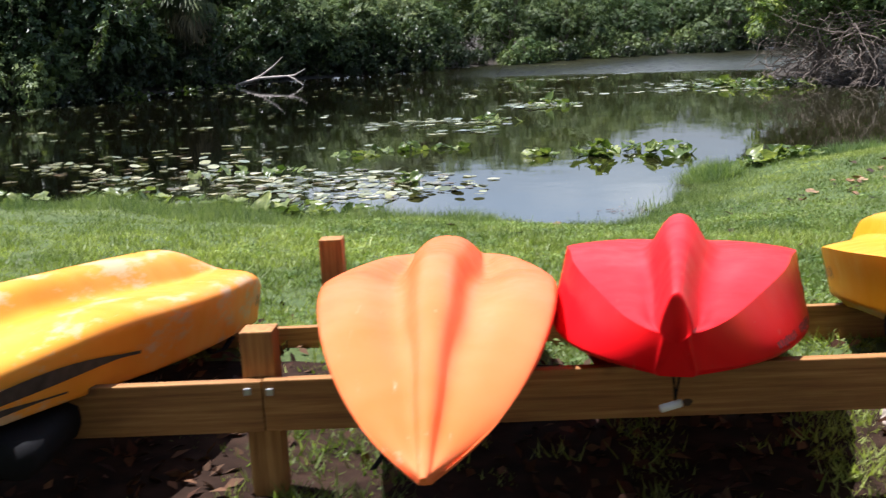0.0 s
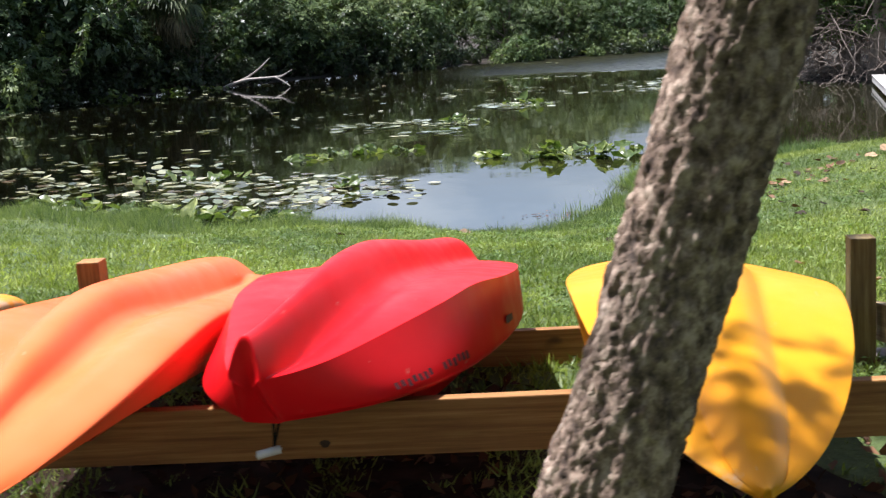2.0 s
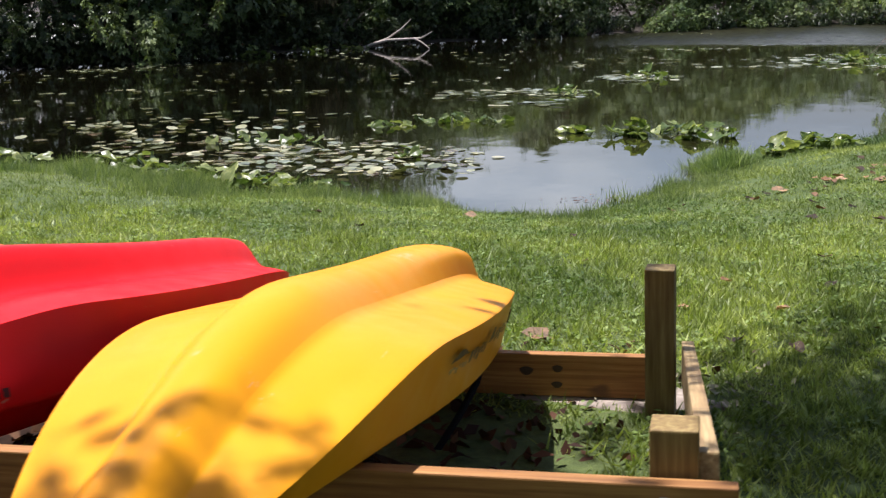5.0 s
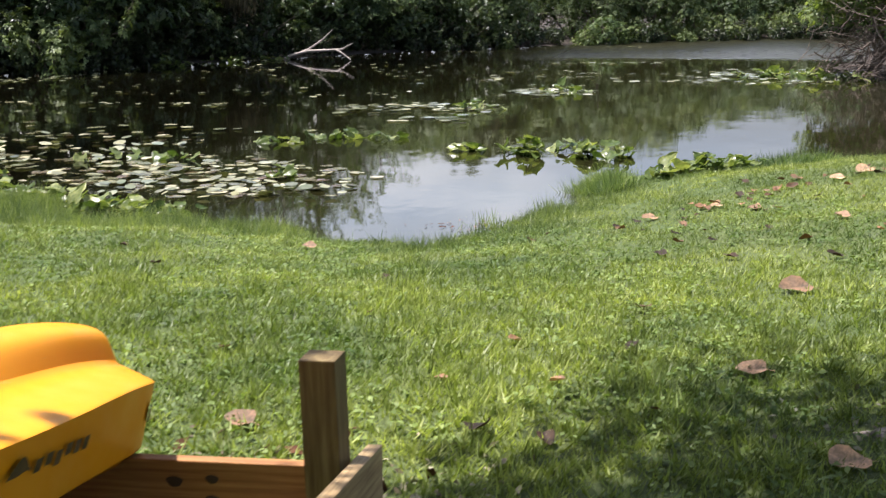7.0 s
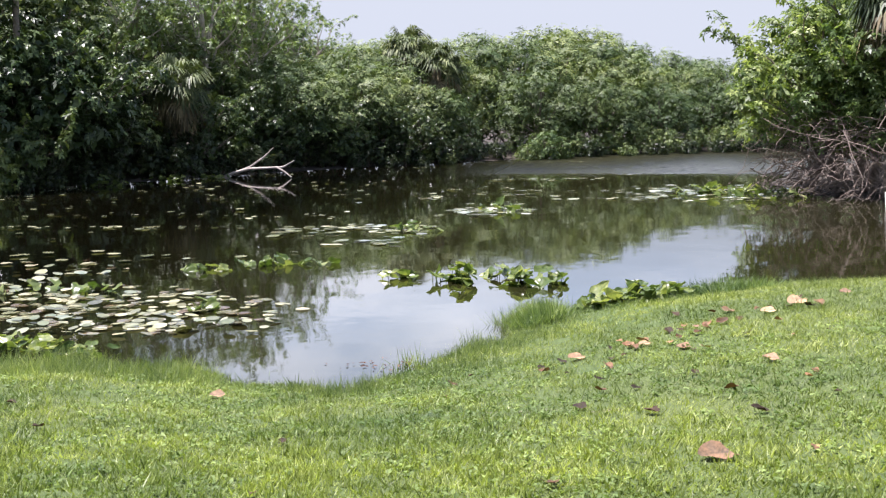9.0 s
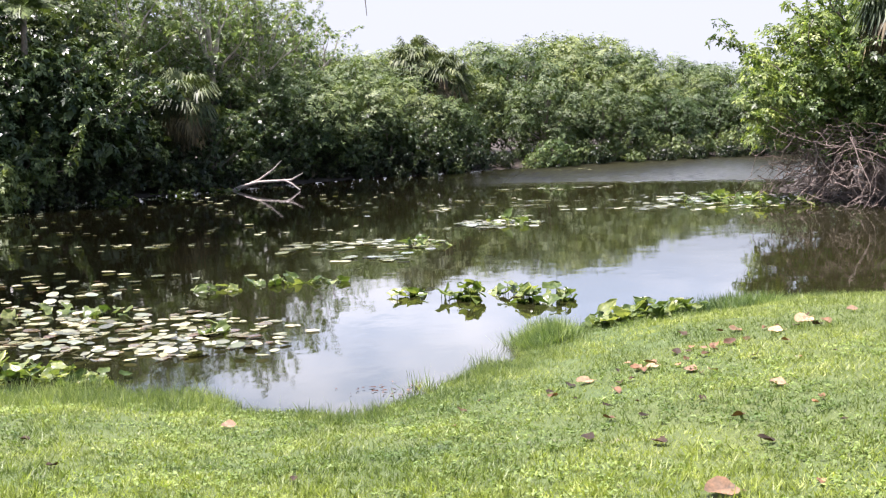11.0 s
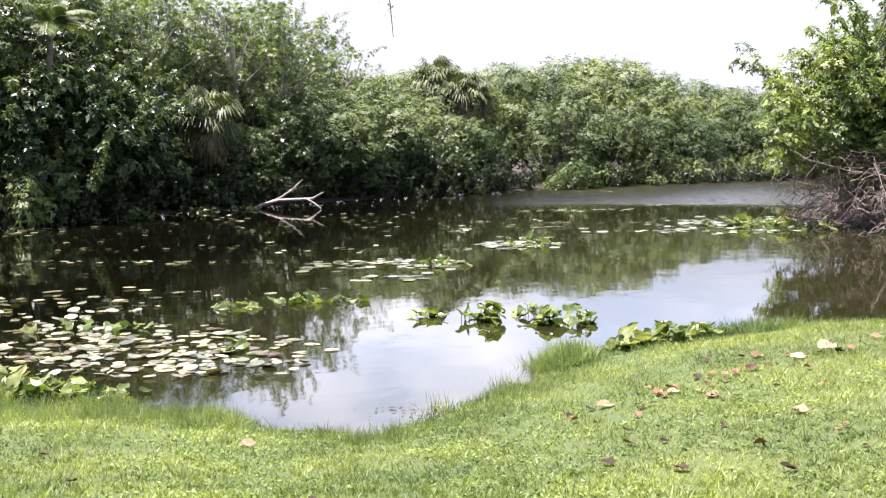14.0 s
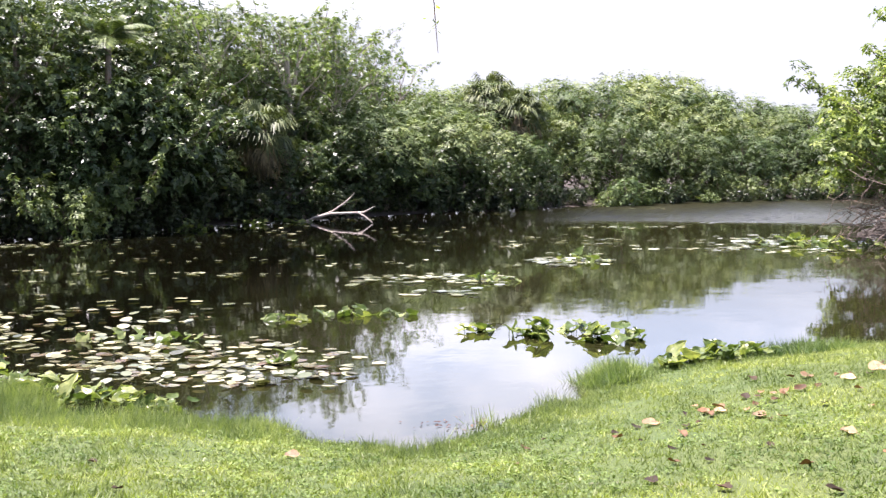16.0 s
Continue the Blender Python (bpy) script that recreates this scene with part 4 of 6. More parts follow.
def broadleaf(seed, tall, wide, low, mat, density=24, size=0.13, lobes_n=24, shoots=0, lobe=(0.24, 0.40), core=90, bark=None, hang=0.0, k=6, wedge=False, under=-0.45):
    """A broad-leaved waterside tree: trunk, limbs and a domed crown of leaf masses that reaches down to low."""
    rng = np.random.default_rng(seed)
    tree = thing("tree", pose(0, 0, 0), "dense dark green broad-leaved tree on the lake bank", "tree", "trees on the far bank")
    lobes = []
    mid, semi = low + (tall - low) * 0.42, (tall - low) * 0.58
    for i in range(lobes_n):
        t = (i + 0.5) / lobes_n
        up = 1 - 1.75 * t
        r = wide * rng.uniform(*lobe)
        flat, w = math.sqrt(max(0.05, 1 - up * up)) * rng.uniform(0.62, 1.0), i * 2.4 + rng.uniform(-0.5, 0.5)
        z = mid + (semi - r * 0.75) * up * rng.uniform(0.86, 1.0)
        lobes.append(((wide - r * 0.6) * flat * math.cos(w), (wide - r * 0.6) * flat * math.sin(w), max(z, low + r * 0.5 - hang), r))
    lobes.append((0, 0, mid, wide * 0.5))
    pts = wander(rng, (0, 0, -0.4), (rng.uniform(-0.4, 0.4), rng.uniform(-0.4, 0.4), tall * 0.74), 9, 0.08)
    part("trunk", curve_tube("trunk", pts, np.linspace(0.16, 0.05, 9), 9), bark or M_BRANCH, tree)
    pieces = []
    for cx, cy, cz, r in lobes[::2]:
        j = int(np.clip(cz / tall * 8, 1, 7))
        q = wander(rng, pts[j], (cx, cy, cz + r * 0.5), 6, 0.09)
        pieces.append(tube(q, np.linspace(0.055, 0.012, 6), 6))
    # long leafy shoots that reach out past the crown
    for i in range(shoots):
        cx, cy, cz, r = lobes[int(rng.integers(0, len(lobes) * 2 // 3))]
        out = np.array([cx, cy, 0.0]) / max(math.hypot(cx, cy), 0.1)
        a = np.array([cx, cy, cz])
        q = wander(rng, a, a + out * (r + wide * rng.uniform(0.1, 0.4)) + np.array([0, 0, rng.uniform(0.2, 1.0)]), 8, 0.06)
        pieces.append(tube(q, np.linspace(0.018, 0.005, 8), 5))
        lobes += [(x, y, z, 0.13) for x, y, z in q[2:]]
    tagged(part("branchwork", mesh_np("branchwork", *joined(pieces)), bark or M_BRANCH, tree), "grey-brown branchwork inside the crown", kind="stuff")
    part("crown", crown_mesh("crown", rng, lobes, density, size, k, core, under, wedge), mat, tree)
    return tree


def fan_palm(seed, tall, skirt=40, heads=34, blade=0.62):
    """A cabbage palm: pleated fans with split, drooping tips round the head, dead fronds hanging under them."""
    rng = np.random.default_rng(seed)
    palm = thing("palm_tree", pose(0, 0, 0), "cabbage palm with fan leaves and a hanging dead skirt", "palm tree", "palms on the bank")
    pts = wander(rng, (0, 0, -0.4), (rng.uniform(-0.3, 0.3), 0.1, tall), 8, 0.04)
    part("trunk", curve_tube("trunk", pts, np.linspace(0.20, 0.16, 8), 10), M_BRANCH, palm)
    head = pts[-1]

    def fans(count, lo, hi, reach, long, sag):
        vs, fs = [], []
        for i in range(count):
            az, el = i * 2.4 + rng.uniform(-0.3, 0.3), math.radians(rng.uniform(lo, hi))
            d = np.array([math.cos(az) * math.cos(el), math.sin(az) * math.cos(el), math.sin(el)])
            side = np.array([-math.sin(az), math.cos(az), 0.0])
            up = np.cross(d, side)
            hub = head + d * reach * rng.uniform(0.7, 1.1)
            n = len(vs)
            vs += [head - side * 0.015, head + side * 0.015, hub + side * 0.012, hub - side * 0.012]
            fs.append((n, n + 1, n + 2, n + 3))
            twist = rng.normal(0, 0.25)
            for k in range(26):
                a = math.radians(-125 + 250 * (k + 0.5) / 26)
                b = long * (1 - 0.35 * (abs(k - 12.5) / 12.5) ** 2) * rng.uniform(0.85, 1.1)
                out = d * math.cos(a) + side * math.sin(a) + up * (0.18 * (k % 2) + twist * math.sin(a))
                w = (side * math.cos(a) - d * math.sin(a)) * b * 0.05
                mid = hub + out * b * 0.55 + up * 0.05
                mid[2] -= b * sag * 0.22
                tip = hub + out * b * 0.88
                tip[2] -= b * sag
                n = len(vs)
                vs += [hub, mid - w, tip, mid + w]
                fs.append((n, n + 1, n + 2, n + 3))
        return mesh_np("fans", np.array(vs), np.array(fs))

    part("crown", fans(heads, -40, 70, 0.78, blade, 0.55), M_PALM, palm)
    if skirt:
        part("dead_skirt", fans(skirt, -80, -38, 0.85, blade * 0.95, 0.6), M_DEAD_PALM, palm, "hanging skirt of dry brown fronds")
    return palm


def feather_palm(seed, tall):
    """A palm with long arching feather fronds over a slim pale stem."""
    rng = np.random.default_rng(seed)
    palm = thing("palm_tree", pose(0, 0, 0), "feather palm with arching fronds above dark trees", "palm tree", "palms on the bank")
    pts = wander(rng, (0, 0, -0.3), (0.15, 0.1, tall), 9, 0.03)
    part("trunk", curve_tube("trunk", pts, np.linspace(0.13, 0.08, 9), 10), M_BRANCH, palm)
    head = pts[-1]
    vs, fs = [], []
    for i in range(17):
        az, el = i * 2.4 + rng.uniform(-0.2, 0.2), math.radians(rng.uniform(15, 85))
        flat = np.array([math.cos(az), math.sin(az), 0.0])
        side = np.array([-math.sin(az), math.cos(az), 0.0])
        long = rng.uniform(1.3, 1.9)
        for j in range(34):
            t = (j + 3) / 37
            at = head + flat * long * t * math.cos(el) + np.array([0, 0, long * (t * math.sin(el) - 0.55 * t * t)])
            way = flat * math.cos(el) + np.array([0, 0, math.sin(el) - 1.1 * t])
            leaf = 0.42 * math.sin(math.pi * min(1, 0.15 + 0.85 * t)) ** 0.7 + 0.06
            for s in (-1, 1):
                out = side * s * 0.85 + way * 0.5 + np.array([0, 0, -0.30])
                n = len(vs)
                vs += [at - way * 0.02, at + out * leaf * 0.5 + way * 0.022, at + out * leaf + np.array([0, 0, -0.15 * leaf]), at + out * leaf * 0.5 - way * 0.022]
                fs.append((n, n + 1, n + 2, n + 3))
            n = len(vs)
            vs += [at - way * 0.035 - side * 0.012, at - way * 0.035 + side * 0.012, at + way * 0.035 + side * 0.012, at + way * 0.035 - side * 0.012]
            fs.append((n, n + 1, n + 2, n + 3))
    part("crown", mesh_np("fronds", np.array(vs), np.array(fs)), M_LEAF, palm)
    return palm


def plant_out(proto, spots, label=""):
    """Copies of a plant at (x, y, turn, scale); the first spot takes the original."""
    for i, (x, y, turn, scale) in enumerate(spots):
        m = pose(x, y, max(-0.1, lie(x, y)) - 0.05, 0, 0, turn)
        if i == 0:
            proto.matrix_basis = m
            ob = proto
        else:
            ob = copy_thing(proto, m)
        ob.scale = (scale, scale, scale)
        if label:
            ob["label"] = label


DARK = broadleaf(11, 7.6, 2.7, 0.6, M_LEAF_DEEP, density=15, size=0.15, lobes_n=24, k=5, core=50, lobe=(0.22, 0.36))
LIGHT = broadleaf(12, 7.2, 2.4, 2.2, M_LEAF_PALE, density=22, size=0.11, lobes_n=26, shoots=6, lobe=(0.18, 0.30), core=15, bark=M_PALE_BARK, wedge=True)
BACK = broadleaf(18, 7.4, 3.2, 0.8, M_LEAF, density=4, size=0.24, lobes_n=20, k=5, core=50, wedge=True)
FAR = broadleaf(10, 5.2, 3.3, 0.4, M_LEAF_PALE, density=19, size=0.155, lobes_n=20, lobe=(0.24, 0.36), k=5, core=40, wedge=True)
MOUND = broadleaf(13, 5.2, 3.2, 0.1, M_LEAF, density=19, size=0.155, lobes_n=21, lobe=(0.23, 0.36), k=5, core=40, wedge=True, under=-0.35, hang=0.2)
BRIGHT = broadleaf(14, 5.2, 3.1, 0.1, M_LEAF_PALE, density=19, size=0.155, lobes_n=21, lobe=(0.23, 0.36), k=5, core=40, wedge=True, shoots=3, under=-0.35, hang=0.2)
AIRY = broadleaf(15, 7.4, 2.2, 3.2, M_LEAF_LIME, density=18, size=0.10, lobes_n=24, shoots=14, lobe=(0.14, 0.26), core=0, bark=M_PALE_BARK)
OVER = broadleaf(19, 4.0, 2.1, 0.4, M_LEAF_DEEP, density=20, size=0.138, lobes_n=22, shoots=5, lobe=(0.22, 0.36), hang=0.3, k=5, core=45, under=-0.5)
# darkened leaf stands for the shade along the foot of the bank
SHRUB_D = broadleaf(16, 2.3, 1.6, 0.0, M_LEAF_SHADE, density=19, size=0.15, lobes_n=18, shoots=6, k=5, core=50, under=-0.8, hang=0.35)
SHRUB_B = broadleaf(17, 2.0, 1.4, 0.0, M_LEAF_PALE, density=22, size=0.142, lobes_n=16, shoots=6, k=5, core=50, under=-0.8, hang=0.35)

plant_out(DARK, [(-14.6, 45.7, 200, 0.8), (-13.9, 49.2, 350, 0.86), (-12.4, 51.9, 120, 0.82), (-15.7, 35.2, 200, 0.96), (-15.2, 37.7, 60, 1.0), (-14.0, 37.2, 30, 0.83), (-15.5, 32.9, 140, 0.96), (-17.9, 40.8, 170, 1.16), (-16.8, 43.6, 150, 1.11), (-16.6, 32.2, 70, 0.92), (-19.5, 37.5, 210, 1.02), (-11.9, 42.0, 50, 0.63)],
          "tall dense dark green broad-leaved tree on the lake bank")
plant_out(LIGHT, [(-11.8, 44.7, 90, 1.0), (-12.9, 43.2, 120, 1.0), (-13.7, 41.8, 40, 1.01), (-14.5, 40.3, 260, 0.97), (-11.1, 47.0, 120, 0.94)],
          "tall light green tree with pale crooked limbs")
plant_out(FAR, [(-4.1, 55.8, 140, 1.0), (-1.4, 58.1, 230, 1.07), (0.2, 59.3, 240, 1.06), (2.9, 61.3, 80, 0.92), (6.1, 65.3, 120, 0.79), (9.8, 69.1, 20, 0.74), (-9.0, 49.7, 50, 0.92), (-7.8, 51.1, 80, 0.88), (-6.7, 52.3, 150, 0.97)],
          "rounded grey-green tree standing back from the far bank")
plant_out(MOUND, [(-2.3, 55.0, 320, 0.95), (1.4, 57.8, 130, 0.93), (4.6, 61.3, 250, 0.81), (-1.1, 51.6, 10, 0.68), (1.2, 53.1, 290, 0.63), (3.7, 55.0, 310, 0.56), (6.1, 57.8, 290, 0.55), (7.9, 60.2, 240, 0.56), (-9.7, 43.3, 310, 0.77), (-7.0, 49.2, 120, 0.79), (-4.9, 48.1, 250, 0.57)],
          "dense rounded green tree on the far bank")
plant_out(BRIGHT, [(-0.1, 54.8, 50, 0.84), (2.6, 56.5, 310, 0.75), (5.3, 59.3, 140, 0.66), (-4.7, 52.2, 10, 0.8), (-9.4, 44.9, 170, 0.78), (-8.0, 46.9, 330, 0.8), (-7.0, 46.1, 260, 0.69), (-6.0, 47.4, 300, 0.62), (-8.2, 44.3, 240, 0.67)],
          "bright green broad-leaved tree lit by the sun")
plant_out(AIRY, [(-10.5, 44.1, 280, 0.95), (-9.9, 47.4, 170, 0.83), (-9.3, 49.1, 110, 0.76), (-11.6, 42.1, 220, 0.96), (-13.6, 39.6, 270, 0.95)],
          "airy light green tree with open crown and bare limbs")
plant_out(OVER, [(-3.7, 47.8, 150, 0.5), (-4.7, 46.4, 110, 0.53), (-6.0, 45.5, 150, 0.61), (-7.2, 44.5, 300, 0.67), (-8.5, 43.9, 170, 0.68), (-9.1, 41.9, 50, 0.61), (-9.8, 42.2, 350, 0.8), (-4.3, 48.2, 190, 0.66), (-13.0, 37.7, 110, 1.15), (-13.6, 36.0, 180, 1.09), (-14.6, 34.0, 290, 1.16), (-13.7, 34.2, 10, 0.99), (-11.1, 42.0, 20, 0.9), (-13.2, 40.3, 220, 1.0), (-13.7, 33.5, 180, 1.16), (-14.3, 32.7, 200, 0.95), (-13.5, 35.0, 10, 1.24), (-12.3, 38.6, 200, 0.65), (-10.5, 39.7, 180, 0.68)],
          "spreading tree whose boughs overhang the water")
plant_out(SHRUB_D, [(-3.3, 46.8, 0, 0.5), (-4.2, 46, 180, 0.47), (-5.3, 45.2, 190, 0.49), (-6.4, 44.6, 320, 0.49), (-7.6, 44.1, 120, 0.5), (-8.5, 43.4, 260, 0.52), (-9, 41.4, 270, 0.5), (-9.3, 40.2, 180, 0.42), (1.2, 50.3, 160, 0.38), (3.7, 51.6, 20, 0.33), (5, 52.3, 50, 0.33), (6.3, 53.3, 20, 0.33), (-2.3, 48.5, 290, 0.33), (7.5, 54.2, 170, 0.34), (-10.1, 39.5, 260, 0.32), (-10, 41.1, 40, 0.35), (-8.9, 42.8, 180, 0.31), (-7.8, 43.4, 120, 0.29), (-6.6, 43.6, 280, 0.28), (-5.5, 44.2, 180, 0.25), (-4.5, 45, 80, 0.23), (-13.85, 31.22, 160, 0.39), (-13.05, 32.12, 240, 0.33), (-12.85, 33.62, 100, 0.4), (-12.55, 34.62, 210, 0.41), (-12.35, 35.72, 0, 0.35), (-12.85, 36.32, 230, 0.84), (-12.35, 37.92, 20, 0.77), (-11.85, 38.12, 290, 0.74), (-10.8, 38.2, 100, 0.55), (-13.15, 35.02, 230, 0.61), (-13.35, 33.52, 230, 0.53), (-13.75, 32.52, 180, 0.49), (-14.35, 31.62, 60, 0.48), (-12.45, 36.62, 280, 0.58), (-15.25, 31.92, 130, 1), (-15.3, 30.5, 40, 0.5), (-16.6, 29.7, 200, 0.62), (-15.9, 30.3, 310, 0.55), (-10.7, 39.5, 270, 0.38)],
          "low green shrub overhanging the water's edge, shade put into its leaf colour")
plant_out(SHRUB_B, [(-0.5, 48.7, 270, 0.64), (-1.1, 48.1, 280, 0.38), (0.5, 51.3, 20, 0.52), (1.7, 52.1, 140, 0.55), (2.9, 52.8, 250, 0.5), (4.1, 53.5, 60, 0.55), (5.3, 54.3, 170, 0.5), (6.5, 55.2, 300, 0.55), (7.7, 56.0, 40, 0.6), (9.0, 56.9, 110, 0.6), (2.6, 50.9, 100, 0.31), (-3.8, 45.9, 140, 0.29), (0.2, 49.0, 190, 0.31), (-13.7, 32.3, 200, 1.04), (-13.6, 31.3, 90, 0.85)],
          "low sunlit green shrub at the water's edge")
plant_out(copy_thing(MOUND, pose(0, 0, 0)), [(8.6, 56.6, 40, 0.74), (11.0, 58.0, 120, 0.76), (9.6, 61.0, 220, 0.86), (13.4, 60.4, 300, 0.80), (16.2, 63.0, 10, 0.85), (7.0, 60.4, 150, 0.78)],
          "dense rounded green tree at the lake's far end")
plant_out(copy_thing(DARK, pose(0, 0, 0)), [(-18.6, 31.0, 30, 0.92), (-21.5, 29.6, 140, 0.95), (-24.5, 28.6, 250, 0.95), (-28.0, 28.0, 60, 1.0)],
          "tall dark tree along the shaded bank")
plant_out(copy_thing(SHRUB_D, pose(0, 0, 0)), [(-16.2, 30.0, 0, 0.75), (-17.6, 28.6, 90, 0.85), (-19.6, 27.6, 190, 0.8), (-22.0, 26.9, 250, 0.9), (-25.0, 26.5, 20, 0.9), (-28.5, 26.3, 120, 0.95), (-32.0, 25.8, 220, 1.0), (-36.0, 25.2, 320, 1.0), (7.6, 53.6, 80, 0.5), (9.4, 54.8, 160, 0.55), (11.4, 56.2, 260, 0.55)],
          "low shrub overhanging the water's edge, its leaf colour darkened as shade")
# copies below y 14 are never in view, added only to cut skylight
plant_out(BACK, [(-28, 36, 20, 1.1), (-22, 33, 70, 0.95), (-27, 31.5, 170, 1.0), (-33, 30, 280, 1.05), (-38, 27, 40, 1.05), (-41, 21, 130, 1.05), (-40, 15, 230, 1.05), (-20.5, 46, 0, 1.15), (-25, 43, 100, 1.2), (-15.2, 51.5, 200, 1.0), (-30, 40, 10, 1.3), (12.5, 64.1, 90, 0.62), (17, 68.6, 140, 0.62), (22, 71.6, 10, 0.68), (-3.4, -5.6, 40, 1.15), (4.4, -6.2, 90, 1.15), (0.6, -7.2, 10, 1.3), (-8.0, -4.0, 220, 1.15), (8.6, -4.4, 20, 1.15), (12.0, -5.0, 130, 1.2), (-14, -2, 15, 1.2), (-16.5, 3.5, 80, 1.2), (-19, 8.5, 160, 1.2), (15.5, 1, 250, 1.25), (17.5, 7, 300, 1.2), (18, 13, 30, 1.2), (-6, -9, 70, 1.3), (9, -8, 190, 1.3), (-12, -8, 10, 1.3), (14, -10, 60, 1.4)],
          "tall dark tree standing back from the water; unseen ones added to block skylight")
plant_out(fan_palm(21, 2.93, 60, 44, 0.66), [(-11.33, 38.74, 0, 1.0)])
plant_out(fan_palm(22, 3.47, 44, 40, 0.66), [(-4.84, 50.23, 0, 1.0), (-6.24, 51.6, 90, 1.15)])
plant_out(feather_palm(24, 5.45), [(-13.86, 33.89, 30, 1.0)])

# trees and palm on the near right bank
RIGHT_A = broadleaf(31, 4.5, 2.0, 1.0, M_LEAF_LIME, density=40, size=0.12, lobes_n=36, shoots=16, lobe=(0.16, 0.27), core=20, k=5)
plant_out(RIGHT_A, [(7.0, 31.9, 0, 1.0), (8.2, 33.8, 130, 1.05), (10.0, 30.4, 250, 1.2), (8.3, 30.9, 70, 0.86), (7.8, 31.2, 160, 0.70)], "bright green leaning tree with tangled bare lower twigs")
RIGHT_T = broadleaf(33, 7.2, 2.0, 1.8, M_LEAF_LIME, density=22, size=0.11, lobes_n=28, shoots=10, lobe=(0.18, 0.32), core=40)
plant_out(RIGHT_T, [(8.4, 31.9, 0, 1.0), (11.6, 35.5, 120, 1.15), (13.0, 30.0, 200, 1.2), (11.2, 41.5, 60, 1.0), (16, 38, 20, 1.2)], "tall bright green tree on the near bank")
RIGHT_B = broadleaf(32, 3.4, 2.0, 0.9, M_LEAF, density=22, size=0.12, lobes_n=20)
plant_out(RIGHT_B, [(10.4, 34.2, 0, 1.0), (11.0, 30.2, 90, 1.1), (9.6, 37.4, 200, 1.0), (12.5, 27.0, 30, 1.2)], "dark green bush on the bank behind bare twigs")
plant_out(fan_palm(23, 4.6, 56, 36, 0.7), [(8.6, 29.9, 0, 1.0)])


def bare_bush(x, y, seed, count, reach):
    """A tangle of leafless twigs arching down to the water."""
    rng = np.random.default_rng(seed)
    b = thing("bare_bush", pose(x, y, 0), "tangle of bare grey-brown twigs arching over the water", "bush", "bare bushes")
    pieces = []
    for _ in range(count):
        w = rng.uniform(0, 2 * math.pi)
        a = np.array([rng.normal(0.5, 0.5), rng.normal(0, 0.6), rng.uniform(0.1, 1.7)])
        e = a + np.array([math.cos(w) * reach * rng.uniform(0.3, 1), math.sin(w) * reach * rng.uniform(0.3, 1), rng.uniform(-1.3, 0.7)])
        e[2] = max(e[2], -0.05)
        pieces.append(tube(wander(rng, a, e, 6, 0.07), np.linspace(rng.uniform(0.005, 0.016), 0.003, 6), 4))
    tagged(part("brushwood", mesh_np("brushwood", *joined(pieces)), M_TWIG, b), "tangled bare twigs", kind="stuff")


bare_bush(6.4, 31.1, 41, 230, 1.35)
bare_bush(7.6, 30.0, 42, 260, 1.5)
bare_bush(7.4, 35.0, 43, 90, 1.5)
bare_bush(9.8, 31.6, 44, 90, 1.6)

# fallen branch half sunk by the far bank
log = thing("fallen_branch", pose(0, 0, 0), "bleached forked dead branch lying in the water", "branch")
part("stem", curve_tube("stem", [(-9.75, 38.75, -0.05), (-9.35, 38.66, 0.12), (-8.75, 38.5, 0.26), (-8.0, 38.25, 0.30), (-7.55, 38.12, 0.33), (-7.16, 38.04, 0.53)], [0.05, 0.05, 0.042, 0.036, 0.03, 0.014], 9), M_DRIFT, log)
part("fork", curve_tube("fork", [(-9.2, 38.62, 0.15), (-8.75, 38.66, 0.33), (-8.35, 38.7, 0.60), (-8.03, 38.72, 0.90)], [0.038, 0.032, 0.026, 0.012], 8), M_DRIFT, log)
part("fork", curve_tube("fork", [(-7.75, 38.16, 0.31), (-7.5, 38.05, 0.20), (-7.25, 38.0, 0.02)], [0.03, 0.026, 0.018], 8), M_DRIFT, log)

# low jetty of pale planks reaching out from the near bank
M_DECK = plain("weathered_deck_plank", (0.50, 0.47, 0.43), 0.85, 0.0, 0.25, 5.0)
jetty = thing("jetty", pose(7.07, 21.85, 0, 0, 0, -9.9), "low jetty of pale weathered planks over the water", "jetty")
PLANK = mesh_bm("plank", board(2.95, 0.136, 0.03, 0.005))
PLANK.materials.append(M_DECK)
for i in range(49):
    part("plank", PLANK, None, jetty, at=pose(1.475 + 0.006 * math.sin(i * 2.3), 0.07 + 0.1425 * i, 0.205 + 0.002 * math.sin(i * 1.7), 0, 0, 0.15 * math.sin(i * 3.1)))
part("side_beam", board(0.035, 6.98, 0.12, 0.005), M_DECK, jetty, at=pose(0.03, 3.49, 0.125))
part("side_beam", board(0.035, 6.98, 0.12, 0.005), M_DECK, jetty, at=pose(2.92, 3.49, 0.125))
part("end_beam", board(2.84, 0.035, 0.12, 0.005), M_DECK, jetty, at=pose(1.475, 0.03, 0.125))
PILE = mesh_bm("pile", board(0.10, 0.10, 0.9, 0.012))
PILE.materials.append(M_POST)
for px in (0.13, 2.8):
    for py in (0.2, 2.4, 4.6, 6.8):
        part("pile", PILE, None, jetty, at=pose(px, py, -0.27))

